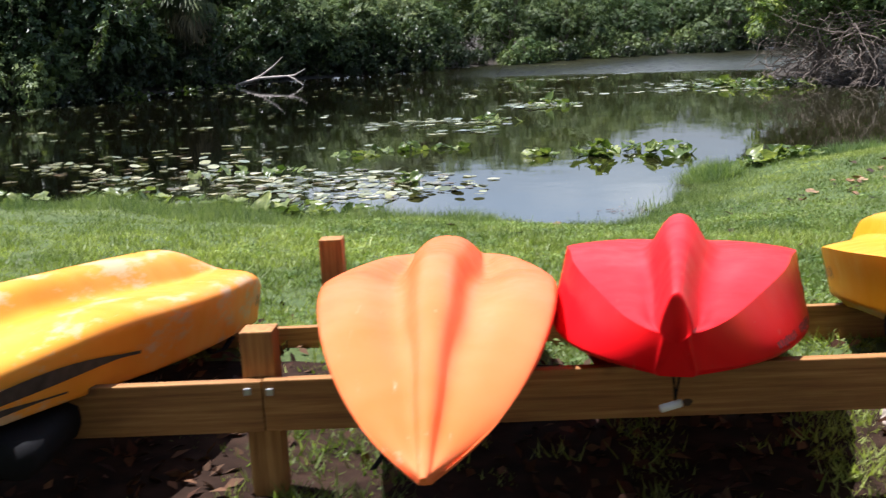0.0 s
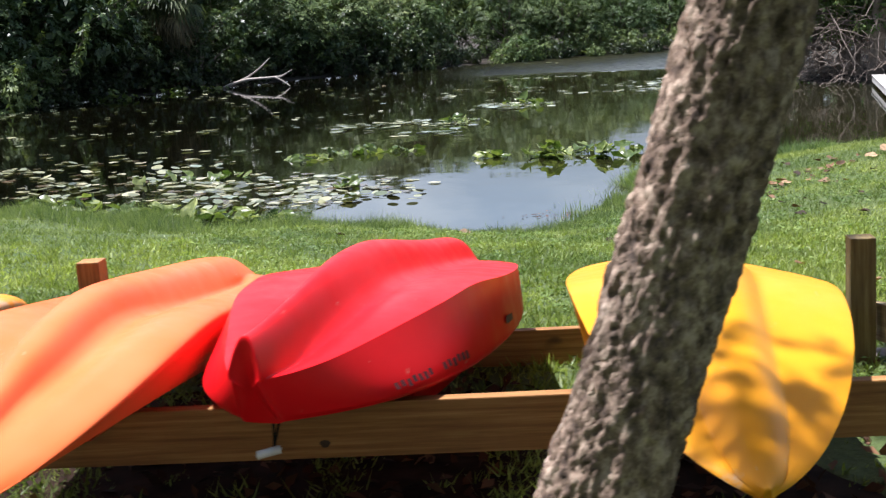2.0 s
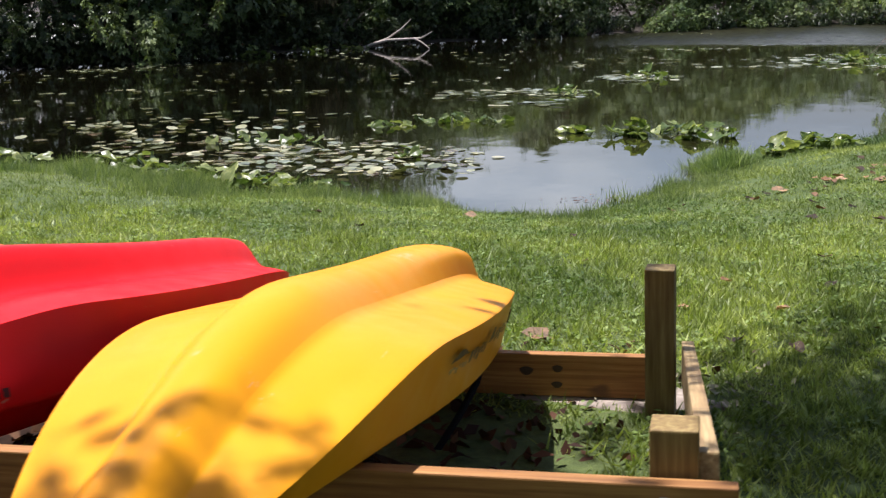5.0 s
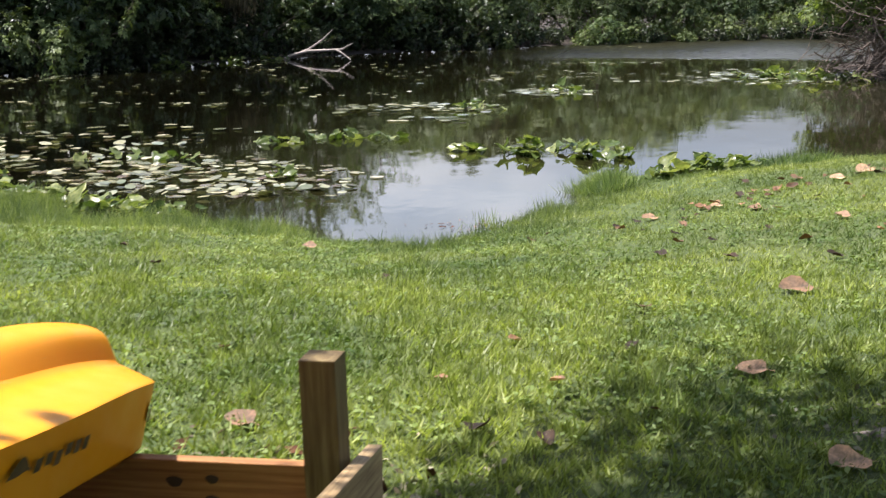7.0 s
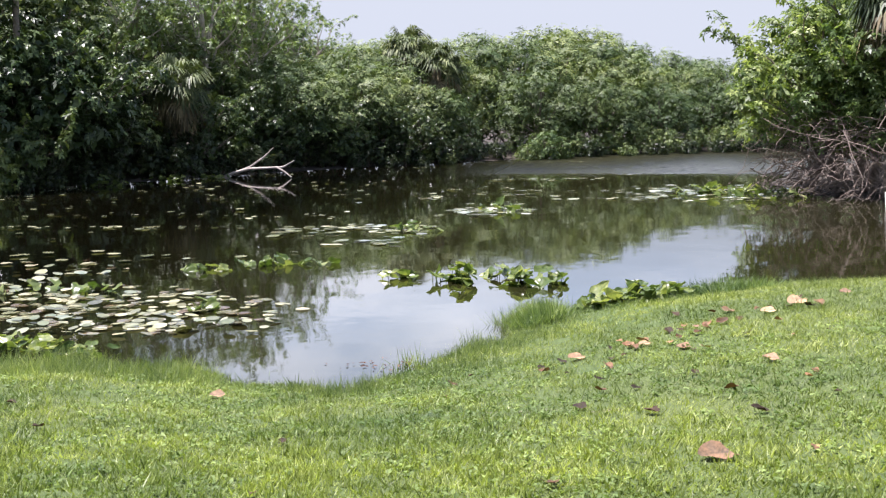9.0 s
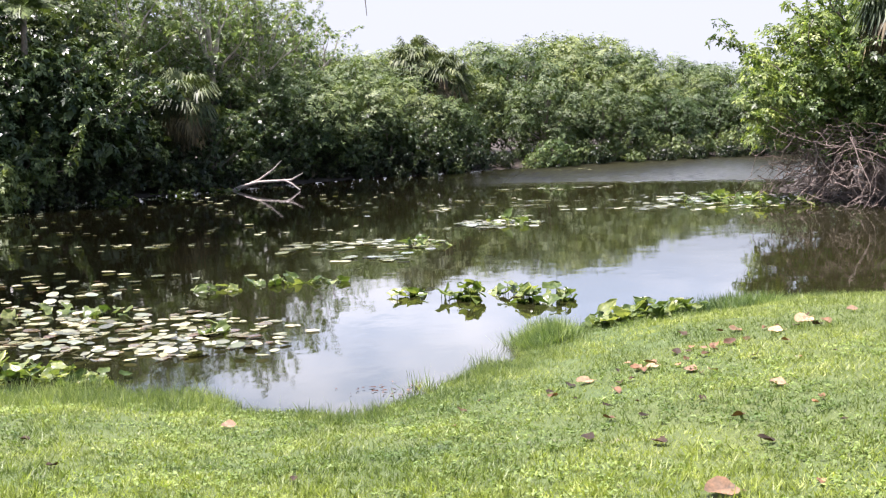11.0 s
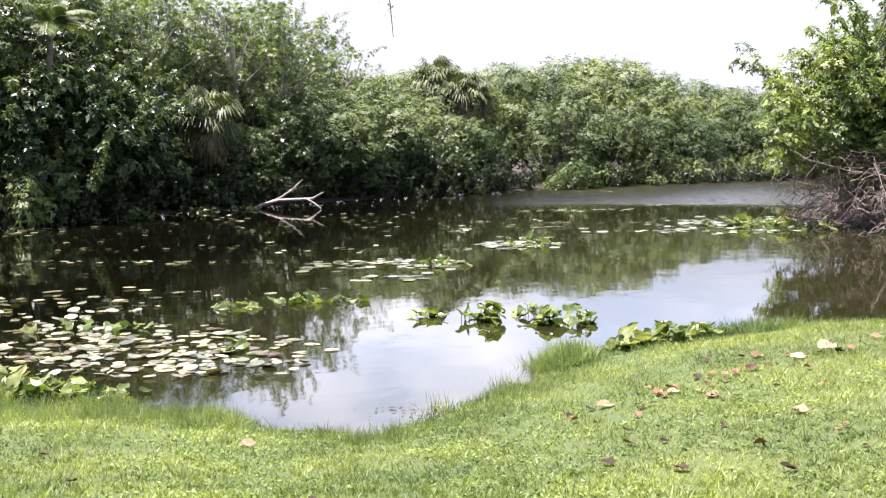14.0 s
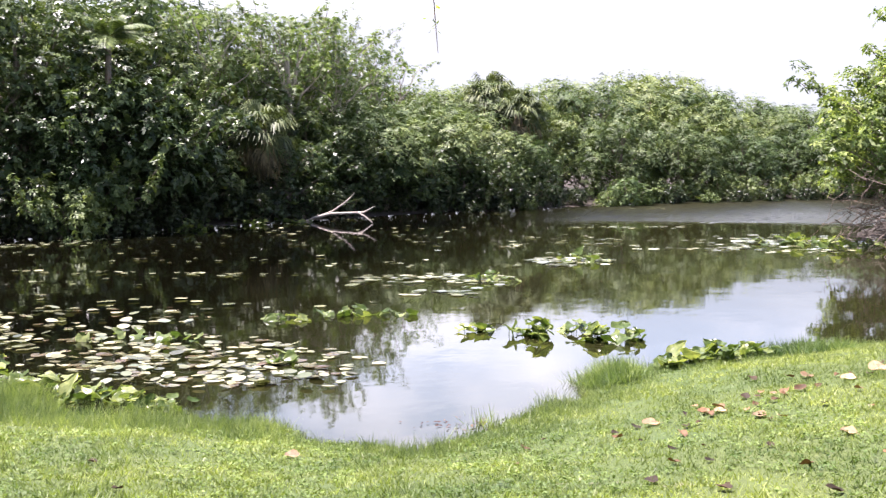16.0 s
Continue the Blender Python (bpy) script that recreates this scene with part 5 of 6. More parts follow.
# ---------------------------------------------------------------- water plants
def pad_mesh(seed, cup):
    """A floating lily leaf: a notched disc with a slightly raised, wavy rim."""
    rng = np.random.default_rng(seed)
    n = 18
    ph = rng.uniform(0, 6)
    v = [(0, 0, 0)]
    for ring, rr in enumerate((0.55, 1.0)):
        for i in range(n):
            w = math.radians(14 + 332 * i / (n - 1))
            r = rr * (1 + 0.05 * math.sin(3 * w + ph))
            v.append((r * math.cos(w), r * math.sin(w), cup * rr ** 3 * (0.6 + 0.5 * math.sin(2 * w + ph))))
    tri = [(0, i + 1, i + 2) for i in range(n - 1)]
    bm = bmesh.new()
    vs = [bm.verts.new(p) for p in v]
    for t in tri:
        bm.faces.new([vs[i] for i in t])
    for i in range(n - 1):
        bm.faces.new([vs[1 + i], vs[1 + n + i], vs[2 + n + i], vs[2 + i]])
    return mesh_bm("lily_pad", bm, True)


PADS = [pad_mesh(50 + i, c) for i, c in enumerate((0.01, 0.03, 0.07, 0.16))]
for me in PADS:
    me.materials.append(M_PAD)

rng = np.random.default_rng(77)
# beds of pads: centre, half-width, half-depth, count
BEDS = [(-3.6, 15.4, 2.4, 1.3, 120), (-1.9, 14.3, 1.6, 0.9, 75), (-5.4, 17.6, 1.9, 1.5, 52), (-0.9, 15.2, 0.7, 0.6, 16), (-8.2, 16.8, 2.0, 1.8, 28)]
spots = []
for cx, cy, hx, hy, count in BEDS:
    for _ in range(count):
        a, r = rng.uniform(0, 2 * math.pi), math.sqrt(rng.uniform(0, 1))
        x, y = cx + hx * r * math.cos(a), cy + hy * r * math.sin(a)
        if float(shore(np.array([x]), np.array([y]))[0]) < -0.15:
            spots.append((x, y, rng.uniform(0.048, 0.105)))
for i, (x, y, r) in enumerate(spots):
    ob = part("lily_pad", PADS[int(rng.choice(4, p=(0.42, 0.34, 0.18, 0.06)))], None, None, at=pose(x, y, 0.006 + 0.003 * (i % 5), rng.uniform(-3, 3), rng.uniform(-3, 3), rng.uniform(0, 360)))
    ob.scale = (r, r * rng.uniform(0.85, 1.0), r)
    tagged(ob, "round green lily pad floating on dark water", "lily pad", "floating lily pads")


def pad_stuff(name, label, runs, seed, tilt=0.035):
    """Many far, small pads as one sheet of leaves."""
    rng = np.random.default_rng(seed)
    vs, fs, n = [], [], 0
    for cx, cy, hx, hy, count, lo, hi in runs:
        for _ in range(count):
            x, y = cx + hx * rng.uniform(-1, 1), cy + hy * rng.normal(0, 0.5)
            r, w0, z = 0.85 * rng.uniform(lo, hi), rng.uniform(0, 6), 0.004 + rng.uniform(0, 0.02)
            tx, ty = rng.normal(0, tilt), rng.normal(0, tilt)
            ring = [(x + r * math.cos(w0 + k * 0.628), y + r * math.sin(w0 + k * 0.628)) for k in range(10)]
            vs += [(px, py, z + 0.01 + (px - x) * tx + (py - y) * ty) for px, py in ring]
            fs.append(tuple(range(n, n + 10)))
            n += 10
    ob = part(name, mesh_np(name, vs, fs), M_PAD_FAR)
    return tagged(ob, label, "lily pads", kind="stuff")


M_PAD_FAR = foliage("far_lily_leaf", (0.100, 0.090, 0.060), (0.195, 0.205, 0.140), (0.40, 0.39, 0.31), 0.20, 0.08)
M_PAD_FAR.node_tree.nodes["Principled BSDF"].inputs["Specular IOR Level"].default_value = 0.5
pad_stuff("lily_pads", "scattered small lily pads far out on the lake", [
    (-5.5, 23.4, 4.6, 0.30, 52, 0.06, 0.11), (-9.0, 22.0, 3.0, 1.5, 14, 0.06, 0.11), (-1.7, 23.0, 1.4, 1.0, 75, 0.08, 0.15), (-1.0, 21.3, 0.7, 0.4, 20, 0.08, 0.15), (0.3, 26.6, 0.9, 1.0, 50, 0.08, 0.16),
    (-6.0, 25.8, 3.5, 0.7, 30, 0.05, 0.10), (1.5, 31.0, 3.2, 2.5, 55, 0.08, 0.16), (5.2, 32.2, 1.7, 1.2, 110, 0.09, 0.18), (4.6, 30.0, 1.6, 1.2, 50, 0.08, 0.15), (-3.5, 31, 4.0, 2.5, 32, 0.06, 0.12),
    (0.6, 36.5, 1.6, 0.5, 30, 0.08, 0.16), (-11.5, 30, 3, 2.5, 25, 0.06, 0.13), (-13.5, 26, 5, 3, 22, 0.05, 0.11), (-11.5, 35.6, 0.9, 0.7, 46, 0.05, 0.12), (-10.2, 37.7, 0.7, 0.5, 40, 0.05, 0.12), (-12.2, 33.2, 0.6, 0.9, 40, 0.05, 0.12), (-12.9, 30.6, 0.7, 0.8, 36, 0.05, 0.12), (-13.6, 29.0, 0.8, 0.6, 30, 0.06, 0.12), (-8.6, 39.6, 0.9, 0.6, 16, 0.04, 0.09), (-5.6, 43.2, 2.0, 0.4, 16, 0.05, 0.10), (-1.0, 46.4, 2.2, 0.5, 14, 0.05, 0.10), (-7.0, 34, 3, 2.5, 40, 0.06, 0.11), (-4.5, 19.4, 3.0, 0.8, 14, 0.07, 0.13)], 5)


pad_stuff("lily_pads", "crowded small lily pads, some with upturned rims", [
    (-3.4, 15.2, 2.3, 0.9, 105, 0.045, 0.11), (-1.7, 14.1, 1.4, 0.55, 60, 0.045, 0.10), (-5.6, 17.4, 1.9, 1.0, 55, 0.045, 0.11), (-3.2, 13.5, 1.2, 0.3, 40, 0.04, 0.09)], 6, 0.15)


def dock_leaf(seed):
    """A raised heart-shaped leaf, folded along its midrib, its rim crinkled."""
    rng = np.random.default_rng(seed)
    rows, cols = 9, 4
    fold, curl, p1, p2 = rng.uniform(0.05, 0.45), rng.uniform(-0.45, 0.30), rng.uniform(0, 6), rng.uniform(0, 6)
    v, f = [], []
    for i in range(rows):
        y = i / (rows - 1)
        half = 0.50 * math.sin(math.pi * (0.16 + 0.84 * y) ** 0.8) + 0.02
        for k in range(-cols, cols + 1):
            u = k / cols
            z = fold * abs(u) * half + curl * y * y + 0.055 * u * u * math.sin(11 * y + p1 + 2 * u) + 0.03 * math.sin(7 * u + p2)
            v.append((u * half, y - 0.22 * u * u * (1 - y), z))
    w = 2 * cols + 1
    for i in range(rows - 1):
        for k in range(w - 1):
            f.append((i * w + k, i * w + k + 1, (i + 1) * w + k + 1, (i + 1) * w + k))
    me = mesh_np("leaf", v, f)
    me.polygons.foreach_set("use_smooth", [True] * len(me.polygons))
    me.materials.append(M_DOCK)
    return me


DOCKS = [dock_leaf(60 + i) for i in range(8)]
STALK = curve_tube("stalk", [(0, 0, -0.10), (0, 0, 0.45), (0, 0, 1.0)], [0.0045, 0.004, 0.0035], 6)
STALK.materials.append(M_STEM)


def dock_clump(x, y, hx, hy, count, size, hi, seed, label="clump of broad green pond-lily leaves standing above the water"):
    rng = np.random.default_rng(seed)
    g = max(0.0, lie(x, y))
    c = thing("pond_lily", pose(x, y, g), label, "pond lily", "pond lily clumps")
    for _ in range(int(count * 1.7)):
        w, rr = rng.uniform(0, 2 * math.pi), rng.uniform(0, 1) ** 0.6
        px, py = hx * rr * math.cos(w), hy * rr * math.sin(w)
        top, s = rng.uniform(0.01, hi) * (1.15 - 0.6 * rr), 0.78 * size * rng.uniform(0.55, 1.25)
        base = max(0.0, lie(x + px, y + py)) - g
        m = pose(px, py, base + top, rng.normal(-6, 24), rng.normal(0, 24), rng.uniform(0, 360))
        leaf = part("leaf", DOCKS[int(rng.integers(8))], None, c, at=m)
        leaf.scale = (s, s, s)
        st = part("stalk", STALK, None, c, at=pose(px, py, base, rng.uniform(-4, 4), rng.uniform(-4, 4), 0))
        st.scale = (1, 1, top)


dock_clump(0.35, 17.4, 0.24, 0.14, 5, 0.22, 0.10, 1)
dock_clump(1.10, 17.2, 0.40, 0.32, 13, 0.25, 0.20, 2)
dock_clump(1.60, 17.6, 0.28, 0.25, 7, 0.23, 0.14, 3)
dock_clump(2.12, 17.1, 0.40, 0.32, 13, 0.25, 0.20, 4)
dock_clump(-2.5, 18.0, 0.35, 0.25, 8, 0.20, 0.07, 5)
dock_clump(-1.8, 18.6, 0.45, 0.30, 12, 0.20, 0.10, 6)
dock_clump(-1.1, 18.7, 0.22, 0.15, 6, 0.20, 0.08, 7)
dock_clump(-1.2, 14.9, 0.3, 0.2, 7, 0.20, 0.10, 8)
dock_clump(-2.60, 12.75, 0.75, 0.32, 26, 0.22, 0.11, 9)
dock_clump(-1.70, 12.45, 0.55, 0.26, 15, 0.20, 0.10, 10)
dock_clump(-3.4, 13.2, 0.5, 0.25, 14, 0.20, 0.15, 11)
dock_clump(-4.6, 13.9, 0.6, 0.25, 14, 0.20, 0.15, 12)
dock_clump(-3.6, 16.0, 0.8, 0.4, 12, 0.20, 0.11, 13)
dock_clump(-6.2, 14.0, 0.6, 0.3, 12, 0.20, 0.14, 14)
dock_clump(2.98, 15.08, 0.26, 0.34, 27, 0.20, 0.17, 15, "clump of broad green pond-lily leaves on the muddy bank")
dock_clump(3.34, 15.42, 0.30, 0.36, 30, 0.20, 0.20, 16, "clump of broad green pond-lily leaves on the muddy bank")
dock_clump(3.72, 15.85, 0.30, 0.34, 20, 0.19, 0.16, 17, "clump of broad green pond-lily leaves on the muddy bank")
dock_clump(-0.6, 23.2, 0.5, 0.4, 12, 0.22, 0.11, 18)
dock_clump(0.5, 26.9, 0.6, 0.5, 12, 0.22, 0.13, 19)
dock_clump(6.0, 30.6, 1.1, 0.8, 30, 0.24, 0.24, 20)
dock_clump(4.9, 31.6, 1.0, 0.8, 26, 0.24, 0.20, 21)
dock_clump(-10.9, 37.1, 0.7, 0.3, 14, 0.22, 0.20, 22)
dock_clump(-11.75, 34.6, 0.62, 0.28, 15, 0.22, 0.28, 23)
dock_clump(-9.9, 38.2, 0.6, 0.25, 12, 0.20, 0.14, 24)

# ---------------------------------------------------------------- grass
def blades(name, label, xy, tall, wide, mat, seed, bend=0.5):
    """Single blades of grass as slim bent triangles, one sheet of stuff."""
    rng = np.random.default_rng(seed)
    n = len(xy)
    z = height(xy[:, 0], xy[:, 1]) - 0.004
    base = np.column_stack([xy, z])
    w = rng.uniform(0, 2 * math.pi, n)
    side = np.column_stack([np.cos(w), np.sin(w), np.zeros(n)])
    h = (tall * rng.uniform(0.5, 1.25, n))[:, None]
    lean = rng.normal(0, bend, (n, 2))
    tip = base + np.column_stack([lean, np.ones(n)]) * h / np.sqrt(1 + (lean ** 2).sum(1))[:, None]
    half = side * (wide * rng.uniform(0.6, 1.3, n))[:, None]
    v = np.stack([base - half, base + half, tip], 1).reshape(-1, 3)
    ob = part(name, mesh_np(name, v, np.arange(3 * n).reshape(-1, 3)), mat)
    return tagged(ob, label, "grass", kind="stuff")


def scatter(seed, count, x0, x1, y0, y1, rule):
    rng = np.random.default_rng(seed)
    xy = np.column_stack([rng.uniform(x0, x1, count), rng.uniform(y0, y1, count)])
    return xy[rule(xy[:, 0], xy[:, 1], rng.uniform(0, 1, count))]


def gaps(x):
    """Sunny strips between the kayaks, where grass holds on."""
    return np.clip(sum(np.exp(-((x - c) / w) ** 4) for c, w in ((-0.18, 0.24), (0.76, 0.07), (1.36, 0.16), (2.66, 0.18), (-2.3, 0.5))), 0, 1)


def under_rack(x, y):
    """How much the ground lies bare under the rack and the kayaks."""
    return (np.clip((2.58 + 0.15 * wave(x, y * 2) - x) / 0.4, 0, 1) * np.clip((x + 3.5) / 0.5, 0, 1)
            * np.clip((4.72 + 0.2 * wave(x * 2, y) - y) / 0.4, 0, 1) * np.clip((y - 1.4) / 0.5, 0, 1) * (1 - 0.9 * gaps(x)))


def patchy(x, y):
    return 0.5 + 0.5 * wave(x * 0.9 + 3, y * 1.1) * 0.8


def worn(x, y):
    """Where sand shows through the turf."""
    return (np.hypot((x - 1.52) / 0.06, (y - 3.48) / 0.28) < 1) | (np.hypot((x - 2.32) / 0.36, (y - 4.67) / 0.13) < 1) | (np.hypot((x - 4.0) / 0.2, (y - 5.6) / 0.09) < 1)


def lawn(x, y, u):
    d = shore(x, y)
    return (d > 0.02) & ~(worn(x, y) & (u > 0.06)) & (u < (0.55 + 0.45 * patchy(x, y)) * (1 - 0.985 * under_rack(x, y)))


def close(x, y, u):
    return lawn(x, y, u / np.clip((9.2 - y) / 2.6, 0.01, 1))


def beyond(x, y, u):
    return lawn(x, y, u / np.clip((y - 6.2) / 2.6, 0.01, 1))


def tufts(seed, centres, each, spread):
    """Blades crowded round tuft centres, with a height factor for each tuft."""
    rng = np.random.default_rng(seed)
    xy = np.repeat(centres, each, 0)
    return xy + rng.normal(0, spread, xy.shape), np.repeat(rng.uniform(0.5, 1.5, len(centres)) ** 1.3, each)


near = np.concatenate([scatter(1, 31000, 0.0, 7.0, 3.9, 9.2, close), scatter(2, 12000, -3.6, 0.0, 2.2, 9.2, close), scatter(3, 8500, 0.0, 4.5, 1.6, 3.9, lawn)])
near, f = tufts(1, near, 11, 0.026)
blades("grass", "lush green lawn of broad-bladed grass", near, (0.046 + 0.016 * wave(near[:, 0] * 5, near[:, 1] * 5)) * f, 0.0034 + 0.0026 * np.random.default_rng(3).uniform(0, 1, len(near)), M_BROAD, 1, 0.85)
far = np.concatenate([scatter(4, 62000, -1.5, 9.5, 6.2, 17.6, beyond), scatter(5, 17000, -9.0, -0.5, 5.5, 14.0, lambda x, y, u: np.where(x < -3.6, lawn(x, y, u), beyond(x, y, u)))])
far, f = tufts(2, far, 8, 0.045)
blades("grass", "lawn running down to the lake", far, (0.040 + 0.016 * wave(far[:, 0] * 4, far[:, 1] * 4)) * f, 0.0030 + 0.0024 * np.random.default_rng(4).uniform(0, 1, len(far)), M_GRASS, 2, 0.95)


def lawn_weeds():
    """Small round-leaved weeds that grow flat among the grass."""
    rng = np.random.default_rng(21)
    c = scatter(22, 19000, -1.5, 7.0, 3.8, 12.0, lambda x, y, u: lawn(x, y, u * 1.6) & (wave(x * 2.1 + 1, y * 1.7) > -0.25))
    c = np.column_stack([c, height(c[:, 0], c[:, 1]) + 0.018])
    v, f = leaf_quads(rng, c, np.array([0.022, 0.022, 0.008]), 6, 0.0145, 1.5)
    tagged(part("lawn_weeds", mesh_np("lawn_weeds", v, f), M_WEED), "small round-leaved weeds growing flat in the lawn", "weeds", kind="stuff")


M_WEED = foliage("lawn_weed", (0.095, 0.138, 0.036), (0.180, 0.240, 0.074), (0.30, 0.365, 0.14), 0.6, 0.3)
lawn_weeds()


def brink(x, y, u):
    d = shore(x, y)
    deep = 0.75 + 0.75 * np.clip((0.1 - x) / 1.2, 0, 1)
    return (d > -0.22) & (d < deep) & (u < np.where(d < 0, 0.22, 1.0 - d / (1.2 * deep)) * (0.10 + 0.90 * patchy(x * 2.3, y * 2.3)))


edge, f = tufts(6, scatter(6, 150000, -9.0, 7.5, 10.8, 18.2, brink), 8, 0.028)
blades("bank_grass", "longer soft grass along the water's edge", edge, (0.072 + 0.035 * wave(edge[:, 0] * 3, edge[:, 1] * 3)) * f * (1 + 0.9 * np.clip((0.2 - edge[:, 0]) / 1.5, 0, 1)), np.full(len(edge), 0.0030), M_TALL_GRASS, 3, 0.55)


def tuft(x, y, u):
    d = np.hypot((x - 2.32) / 0.40, (y - 14.45) / 0.52)
    return (d < 1) & (u < 1.1 - d)


clump = scatter(7, 15000, 1.8, 2.8, 13.8, 15.1, tuft)
blades("bank_grass", "bushy tuft of tall grass standing in the shallows", clump, 0.21 + 0.09 * wave(clump[:, 0] * 7, clump[:, 1] * 7), np.full(len(clump), 0.0050), M_TUFT, 4, 0.75)


def herbs(x, y, u):
    return (np.hypot((x - 4.20) / 0.62, (y - 16.35) / 0.5) < 1) & (u < 0.35 + 0.65 * patchy(x * 3, y * 3))


weeds, f = tufts(11, scatter(11, 900, 3.5, 4.9, 15.8, 16.9, herbs), 9, 0.03)
blades("bank_weeds", "low green weeds beside the pond lilies", weeds, 0.13 * f, np.full(len(weeds), 0.0075), M_TALL_GRASS, 7, 0.9)


def sprigs(x, y, u):
    return (shore(x, y) < 0.05) & (shore(x, y) > -0.7) & (u < 0.5)


drift = np.random.default_rng(31).normal((1.25, 12.35), (0.24, 0.14), (40, 2))
drift = drift[shore(drift[:, 0], drift[:, 1]) < -0.05]
v, f = leaf_quads(np.random.default_rng(32), np.column_stack([drift, np.full(len(drift), 0.012)]), 0.004, 1, 0.020, 6.0)
tagged(part("floating_debris", mesh_np("floating_debris", v, f), M_LITTER), "brown leaf scraps floating in the shallows", "debris", kind="stuff")
wisps = np.concatenate([scatter(8, 2600, 1.2, 2.3, 11.9, 14.0, lambda x, y, u: sprigs(x, y, u) & (wave(x * 4, y * 4) > 0.1)), scatter(9, 90, 0.2, 1.6, 11.4, 12.2, sprigs)])
blades("bank_grass", "sparse thin weeds standing in the shallow water", wisps, 0.16 + 0.07 * wave(wisps[:, 0] * 9, wisps[:, 1] * 9), np.full(len(wisps), 0.0055), M_TUFT, 5, 0.45)

# ---------------------------------------------------------------- dry leaves
def dry_leaf(seed, curl=1.0):
    """A large curled dead leaf with a wavy outline and a stalk."""
    rng = np.random.default_rng(seed)
    n, ph = 14, rng.uniform(0, 6)
    ax, ay = curl * rng.uniform(0.9, 2.6), curl * rng.uniform(-1.4, 1.4)
    v = [(0, 0, 0.06)]
    for ring, rr in enumerate((0.5, 1.0)):
        for i in range(n):
            w = 2 * math.pi * i / n
            r = rr * (1 + 0.12 * math.sin(3 * w + ph) + 0.07 * math.sin(7 * w))
            x, y = r * math.cos(w), 0.78 * r * math.sin(w)
            v.append((x, y, 0.05 + 0.22 * ax * y * y + 0.18 * ay * x * y + 0.06 * math.sin(4 * w + ph) * rr + 0.10 * rr * rr))
    f3 = [(0, 1 + i, 1 + (i + 1) % n) for i in range(n)]
    bm = bmesh.new()
    vs = [bm.verts.new(p) for p in v]
    for t in f3:
        bm.faces.new([vs[i] for i in t])
    for i in range(n):
        j = (i + 1) % n
        bm.faces.new([vs[1 + i], vs[1 + n + i], vs[1 + n + j], vs[1 + j]])
    s = [bm.verts.new(p) for p in ((0.95, 0, 0.16), (1.45, 0.05, 0.10), (1.45, 0.10, 0.10), (0.95, 0.07, 0.16))]
    bm.faces.new(s)
    return mesh_bm("fallen_leaf", bm, True)


DRY = [dry_leaf(80 + i) for i in range(6)]
for me in DRY:
    me.materials.append(M_FALLEN)
PALE_DRY = [dry_leaf(90 + i, 0.45) for i in range(3)]
for me in PALE_DRY:
    me.materials.append(M_FALLEN_PALE)
SEEN = [(3.77, 7.74, 0.15), (3.52, 6.17, 0.11), (2.69, 5.35, 0.10), (1.95, 5.29, 0.11), (3.74, 5.26, 0.12), (3.09, 7.20, 0.09), (3.08, 6.49, 0.065), (2.90, 5.30, 0.065), (2.46, 5.87, 0.05), (2.86, 5.90, 0.055),
        (2.93, 11.54, 0.13), (2.82, 11.50, 0.09), (4.26, 10.38, 0.11), (4.74, 13.25, 0.18), (4.46, 12.72, 0.12), (4.15, 13.11, 0.12), (4.06, 12.23, 0.10), (3.73, 11.39, 0.11), (3.43, 11.86, 0.10), (3.31, 11.67, 0.08),
        (3.19, 9.77, 0.09), (3.40, 9.79, 0.065), (3.77, 10.15, 0.06), (3.50, 8.89, 0.09), (4.05, 8.76, 0.09), (3.95, 9.42, 0.085), (3.10, 9.11, 0.09), (2.07, 10.92, 0.085), (0.52, 10.28, 0.11), (0.24, 8.31, 0.08), (-0.29, 8.97, 0.075), (3.16, 10.24, 0.07)]
rng = np.random.default_rng(9)
for i in range(30):
    x, y = rng.uniform(1.2, 6.5), rng.uniform(5.2, 13.0)
    if float(shore(np.array([x]), np.array([y]))[0]) > 0.6:
        SEEN.append((x, y, rng.uniform(0.03, 0.06)))
for i in range(34):
    y = rng.uniform(10.6, 13.6)
    x = 2.6 + (y - 10.6) * 0.68 + rng.normal(0.25, 0.32)
    if float(shore(np.array([x]), np.array([y]))[0]) > 0.4:
        SEEN.append((x, y, rng.uniform(0.045, 0.10)))
for x, y, s in SEEN:
    pale = s >= 0.11 or rng.uniform() < 0.06
    ob = part("fallen_leaf", (PALE_DRY if pale else DRY)[int(rng.integers(3 if pale else 6))], None, None, at=pose(x, y, lie(x, y) + 0.022, *((rng.uniform(8, 20), rng.uniform(-6, 6), rng.uniform(-45, 45)) if pale else (rng.uniform(-18, 18), rng.uniform(-18, 18), rng.uniform(0, 360)))))
    ob.scale = (s * 0.52, s * 0.52, s * 0.62)
    tagged(ob, "large pale pinkish-brown dry leaf lying on the grass" if pale else "curled dry brown leaf lying on the grass", "fallen leaf", "fallen leaves on the lawn")


M_SAND = plain("pale_sand", (0.27, 0.225, 0.18), 0.95, 0.0, 0.5, 18.0)


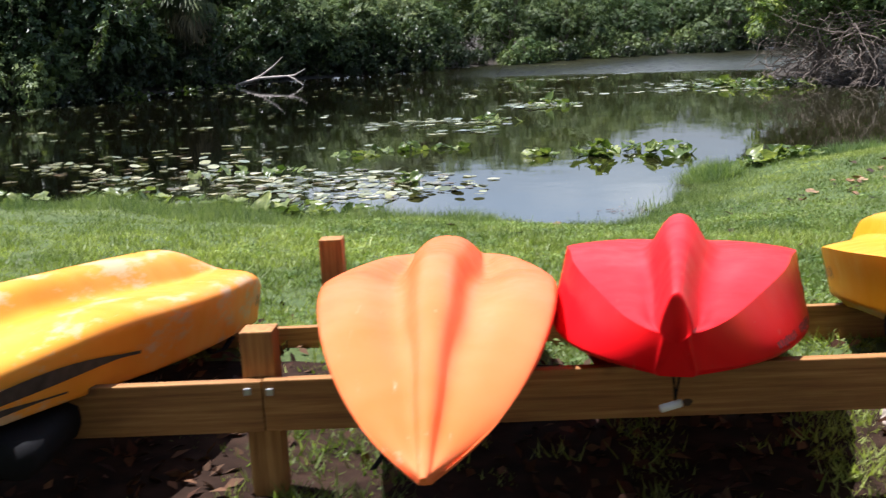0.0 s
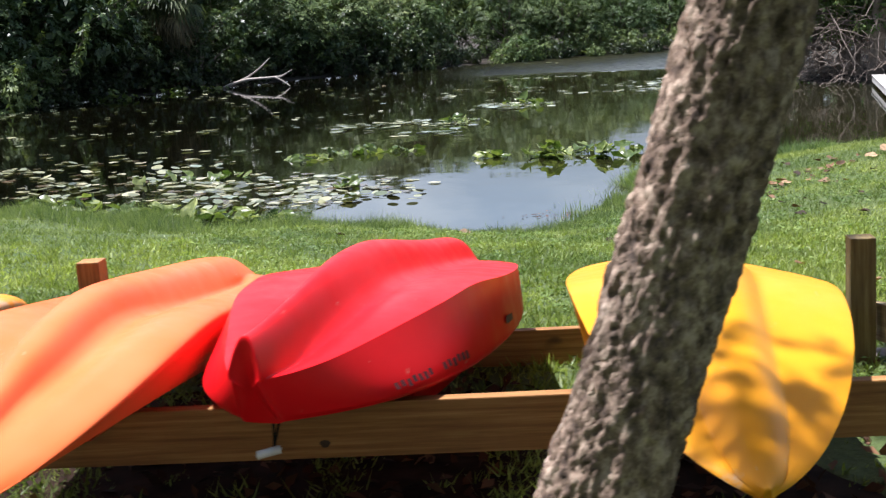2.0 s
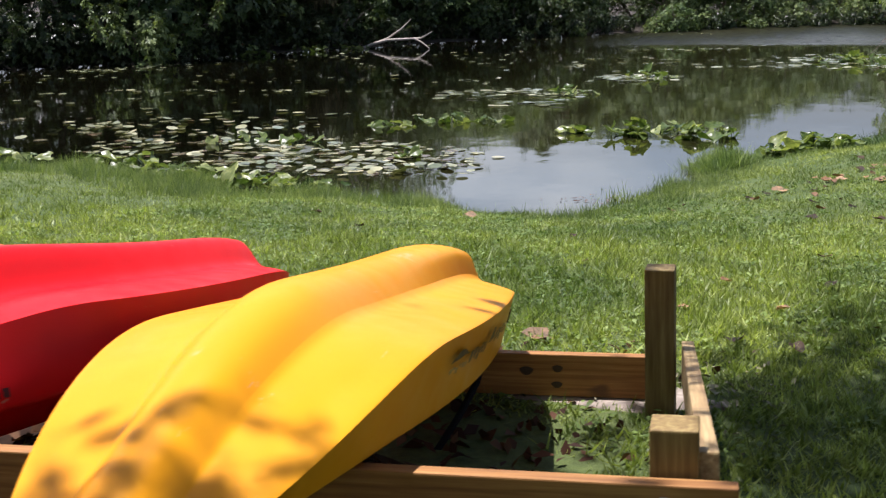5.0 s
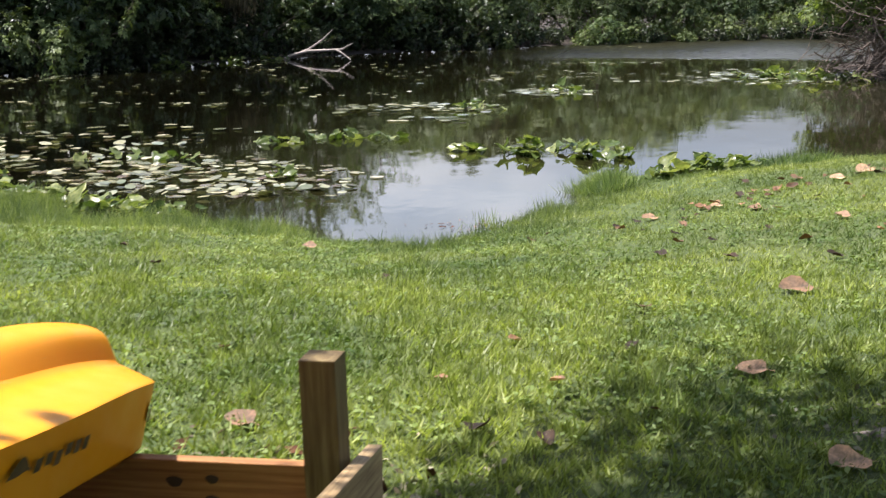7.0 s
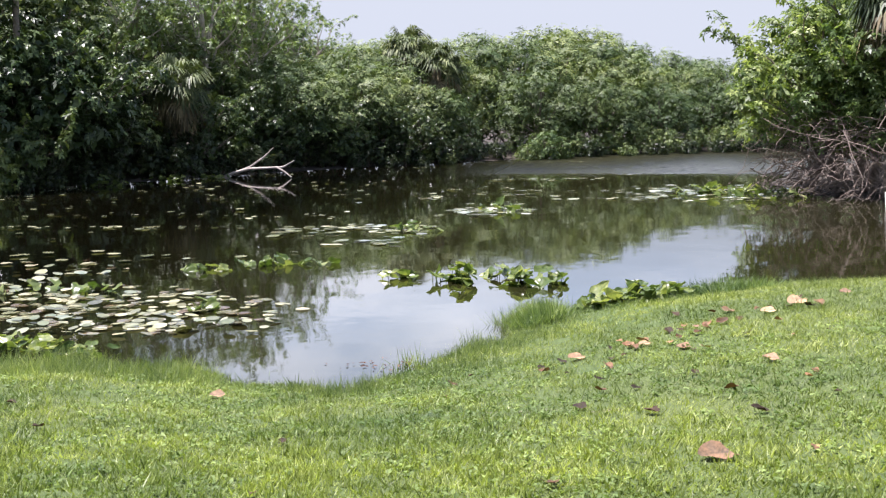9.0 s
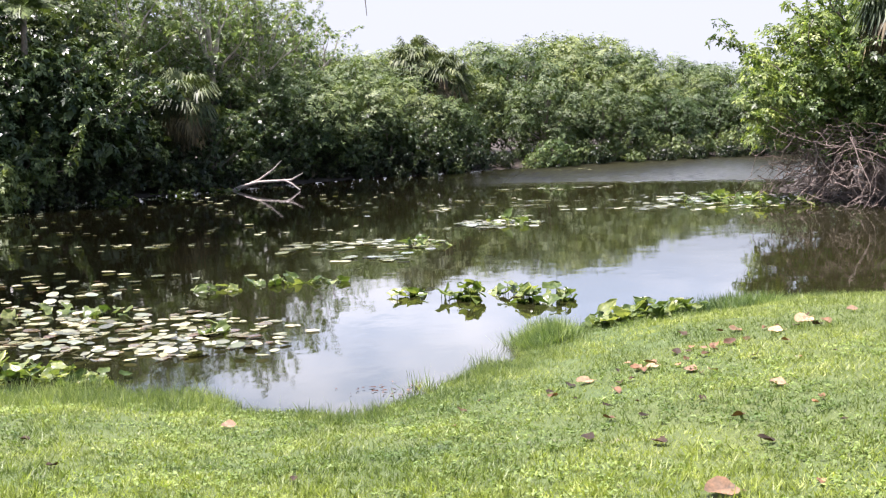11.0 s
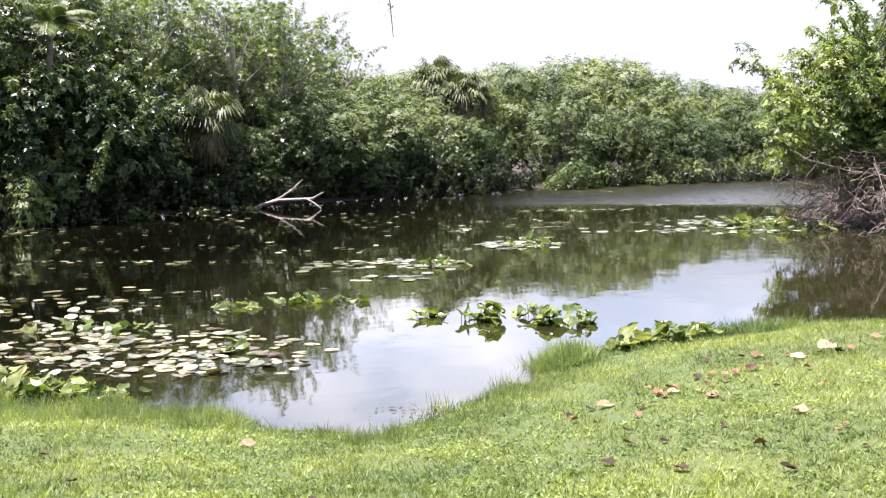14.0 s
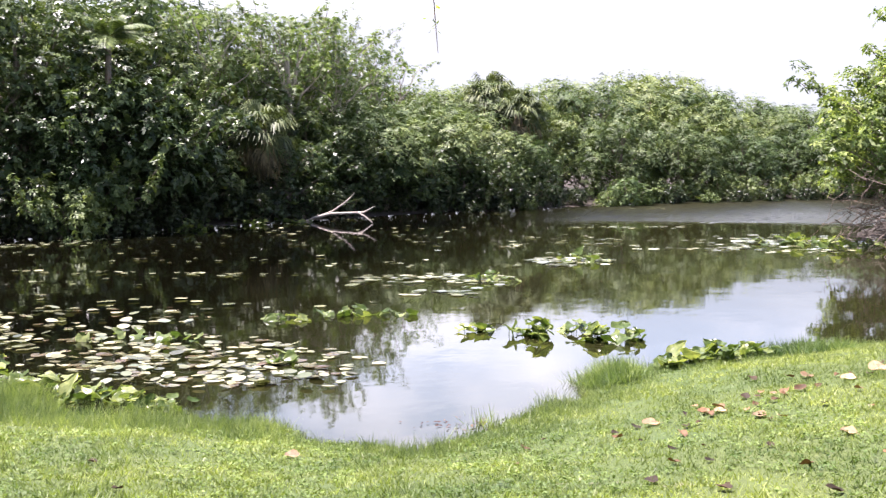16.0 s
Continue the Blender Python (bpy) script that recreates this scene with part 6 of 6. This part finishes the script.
def litter():
    """Leaf litter under the rack: many small curled scraps."""
    rng = np.random.default_rng(13)
    xy = scatter(14, 5200, -3.3, 2.7, 1.5, 5.4, lambda x, y, u: u < np.maximum(under_rack(x, y), 0.10))
    c = np.column_stack([xy, height(xy[:, 0], xy[:, 1]) + 0.012])
    v, f = leaf_quads(rng, c, 0.006, 1, 0.030, 0.9)
    tagged(part("leaf_litter", mesh_np("leaf_litter", v, f), M_LITTER), "dry reddish brown leaf litter on the bare soil", "leaf litter", kind="stuff")
    # pale bleached scraps behind the rear rail and on the worn patch of lawn
    spots = np.concatenate([rng.normal((2.1, 4.85), (0.40, 0.14), (260, 2)), rng.normal((4.0, 5.6), (0.22, 0.16), (120, 2)), rng.normal((2.75, 4.75), (0.10, 0.22), (70, 2))])
    c = np.column_stack([spots, height(spots[:, 0], spots[:, 1]) + 0.016])
    v, f = leaf_quads(rng, c, 0.004, 1, 0.016, 1.6)
    tagged(part("leaf_litter", mesh_np("leaf_litter", v, f), M_BLEACHED), "pale bleached leaf scraps on worn sandy grass", "leaf litter", kind="stuff")
    # pale sand showing through behind the rear rail
    for px, py, hx, hy in ((2.32, 4.67, 0.38, 0.14), (4.0, 5.6, 0.20, 0.09), (1.52, 3.48, 0.06, 0.30)):
        n = 26
        ring = [(px + t * hx * math.cos(w) * (1 + 0.22 * math.sin(5 * w + px)), py + t * hy * math.sin(w) * (1 + 0.25 * math.sin(3 * w + py))) for t in (0.02, 0.6, 1.0) for w in np.linspace(0, 2 * math.pi, n, endpoint=False)]
        z = height(np.array([p[0] for p in ring]), np.array([p[1] for p in ring])) + np.repeat([0.014, 0.012, -0.004], n)
        f = [(a * n + i, a * n + (i + 1) % n, (a + 1) * n + (i + 1) % n, (a + 1) * n + i) for a in range(2) for i in range(n)]
        me = mesh_np("sand", np.column_stack([ring, z]), f)
        me.polygons.foreach_set("use_smooth", [True] * len(me.polygons))
        tagged(part("sand_patch", me, M_SAND), "worn patch of pale sand in the grass", "sand", kind="structure")
    # bare soil in which it lies, a thin irregular sheet with the rack's shade in its colour
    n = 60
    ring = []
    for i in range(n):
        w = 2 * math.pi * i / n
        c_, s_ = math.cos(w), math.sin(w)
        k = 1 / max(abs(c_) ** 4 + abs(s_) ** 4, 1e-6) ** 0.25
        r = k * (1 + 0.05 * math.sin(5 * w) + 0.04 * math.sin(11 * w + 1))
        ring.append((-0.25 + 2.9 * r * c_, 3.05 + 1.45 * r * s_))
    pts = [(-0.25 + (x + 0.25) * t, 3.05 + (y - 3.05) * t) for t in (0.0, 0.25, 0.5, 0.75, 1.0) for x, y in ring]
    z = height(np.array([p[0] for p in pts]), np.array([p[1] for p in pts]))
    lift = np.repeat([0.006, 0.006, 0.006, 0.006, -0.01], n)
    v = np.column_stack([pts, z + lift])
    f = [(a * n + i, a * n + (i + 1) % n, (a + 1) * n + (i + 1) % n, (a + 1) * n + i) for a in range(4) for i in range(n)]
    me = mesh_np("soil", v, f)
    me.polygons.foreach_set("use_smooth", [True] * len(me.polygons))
    tagged(part("soil", me, M_SOIL_SHADED), "bare soil under the kayak rack, darkened further for the shade there", "soil", kind="structure")


litter()
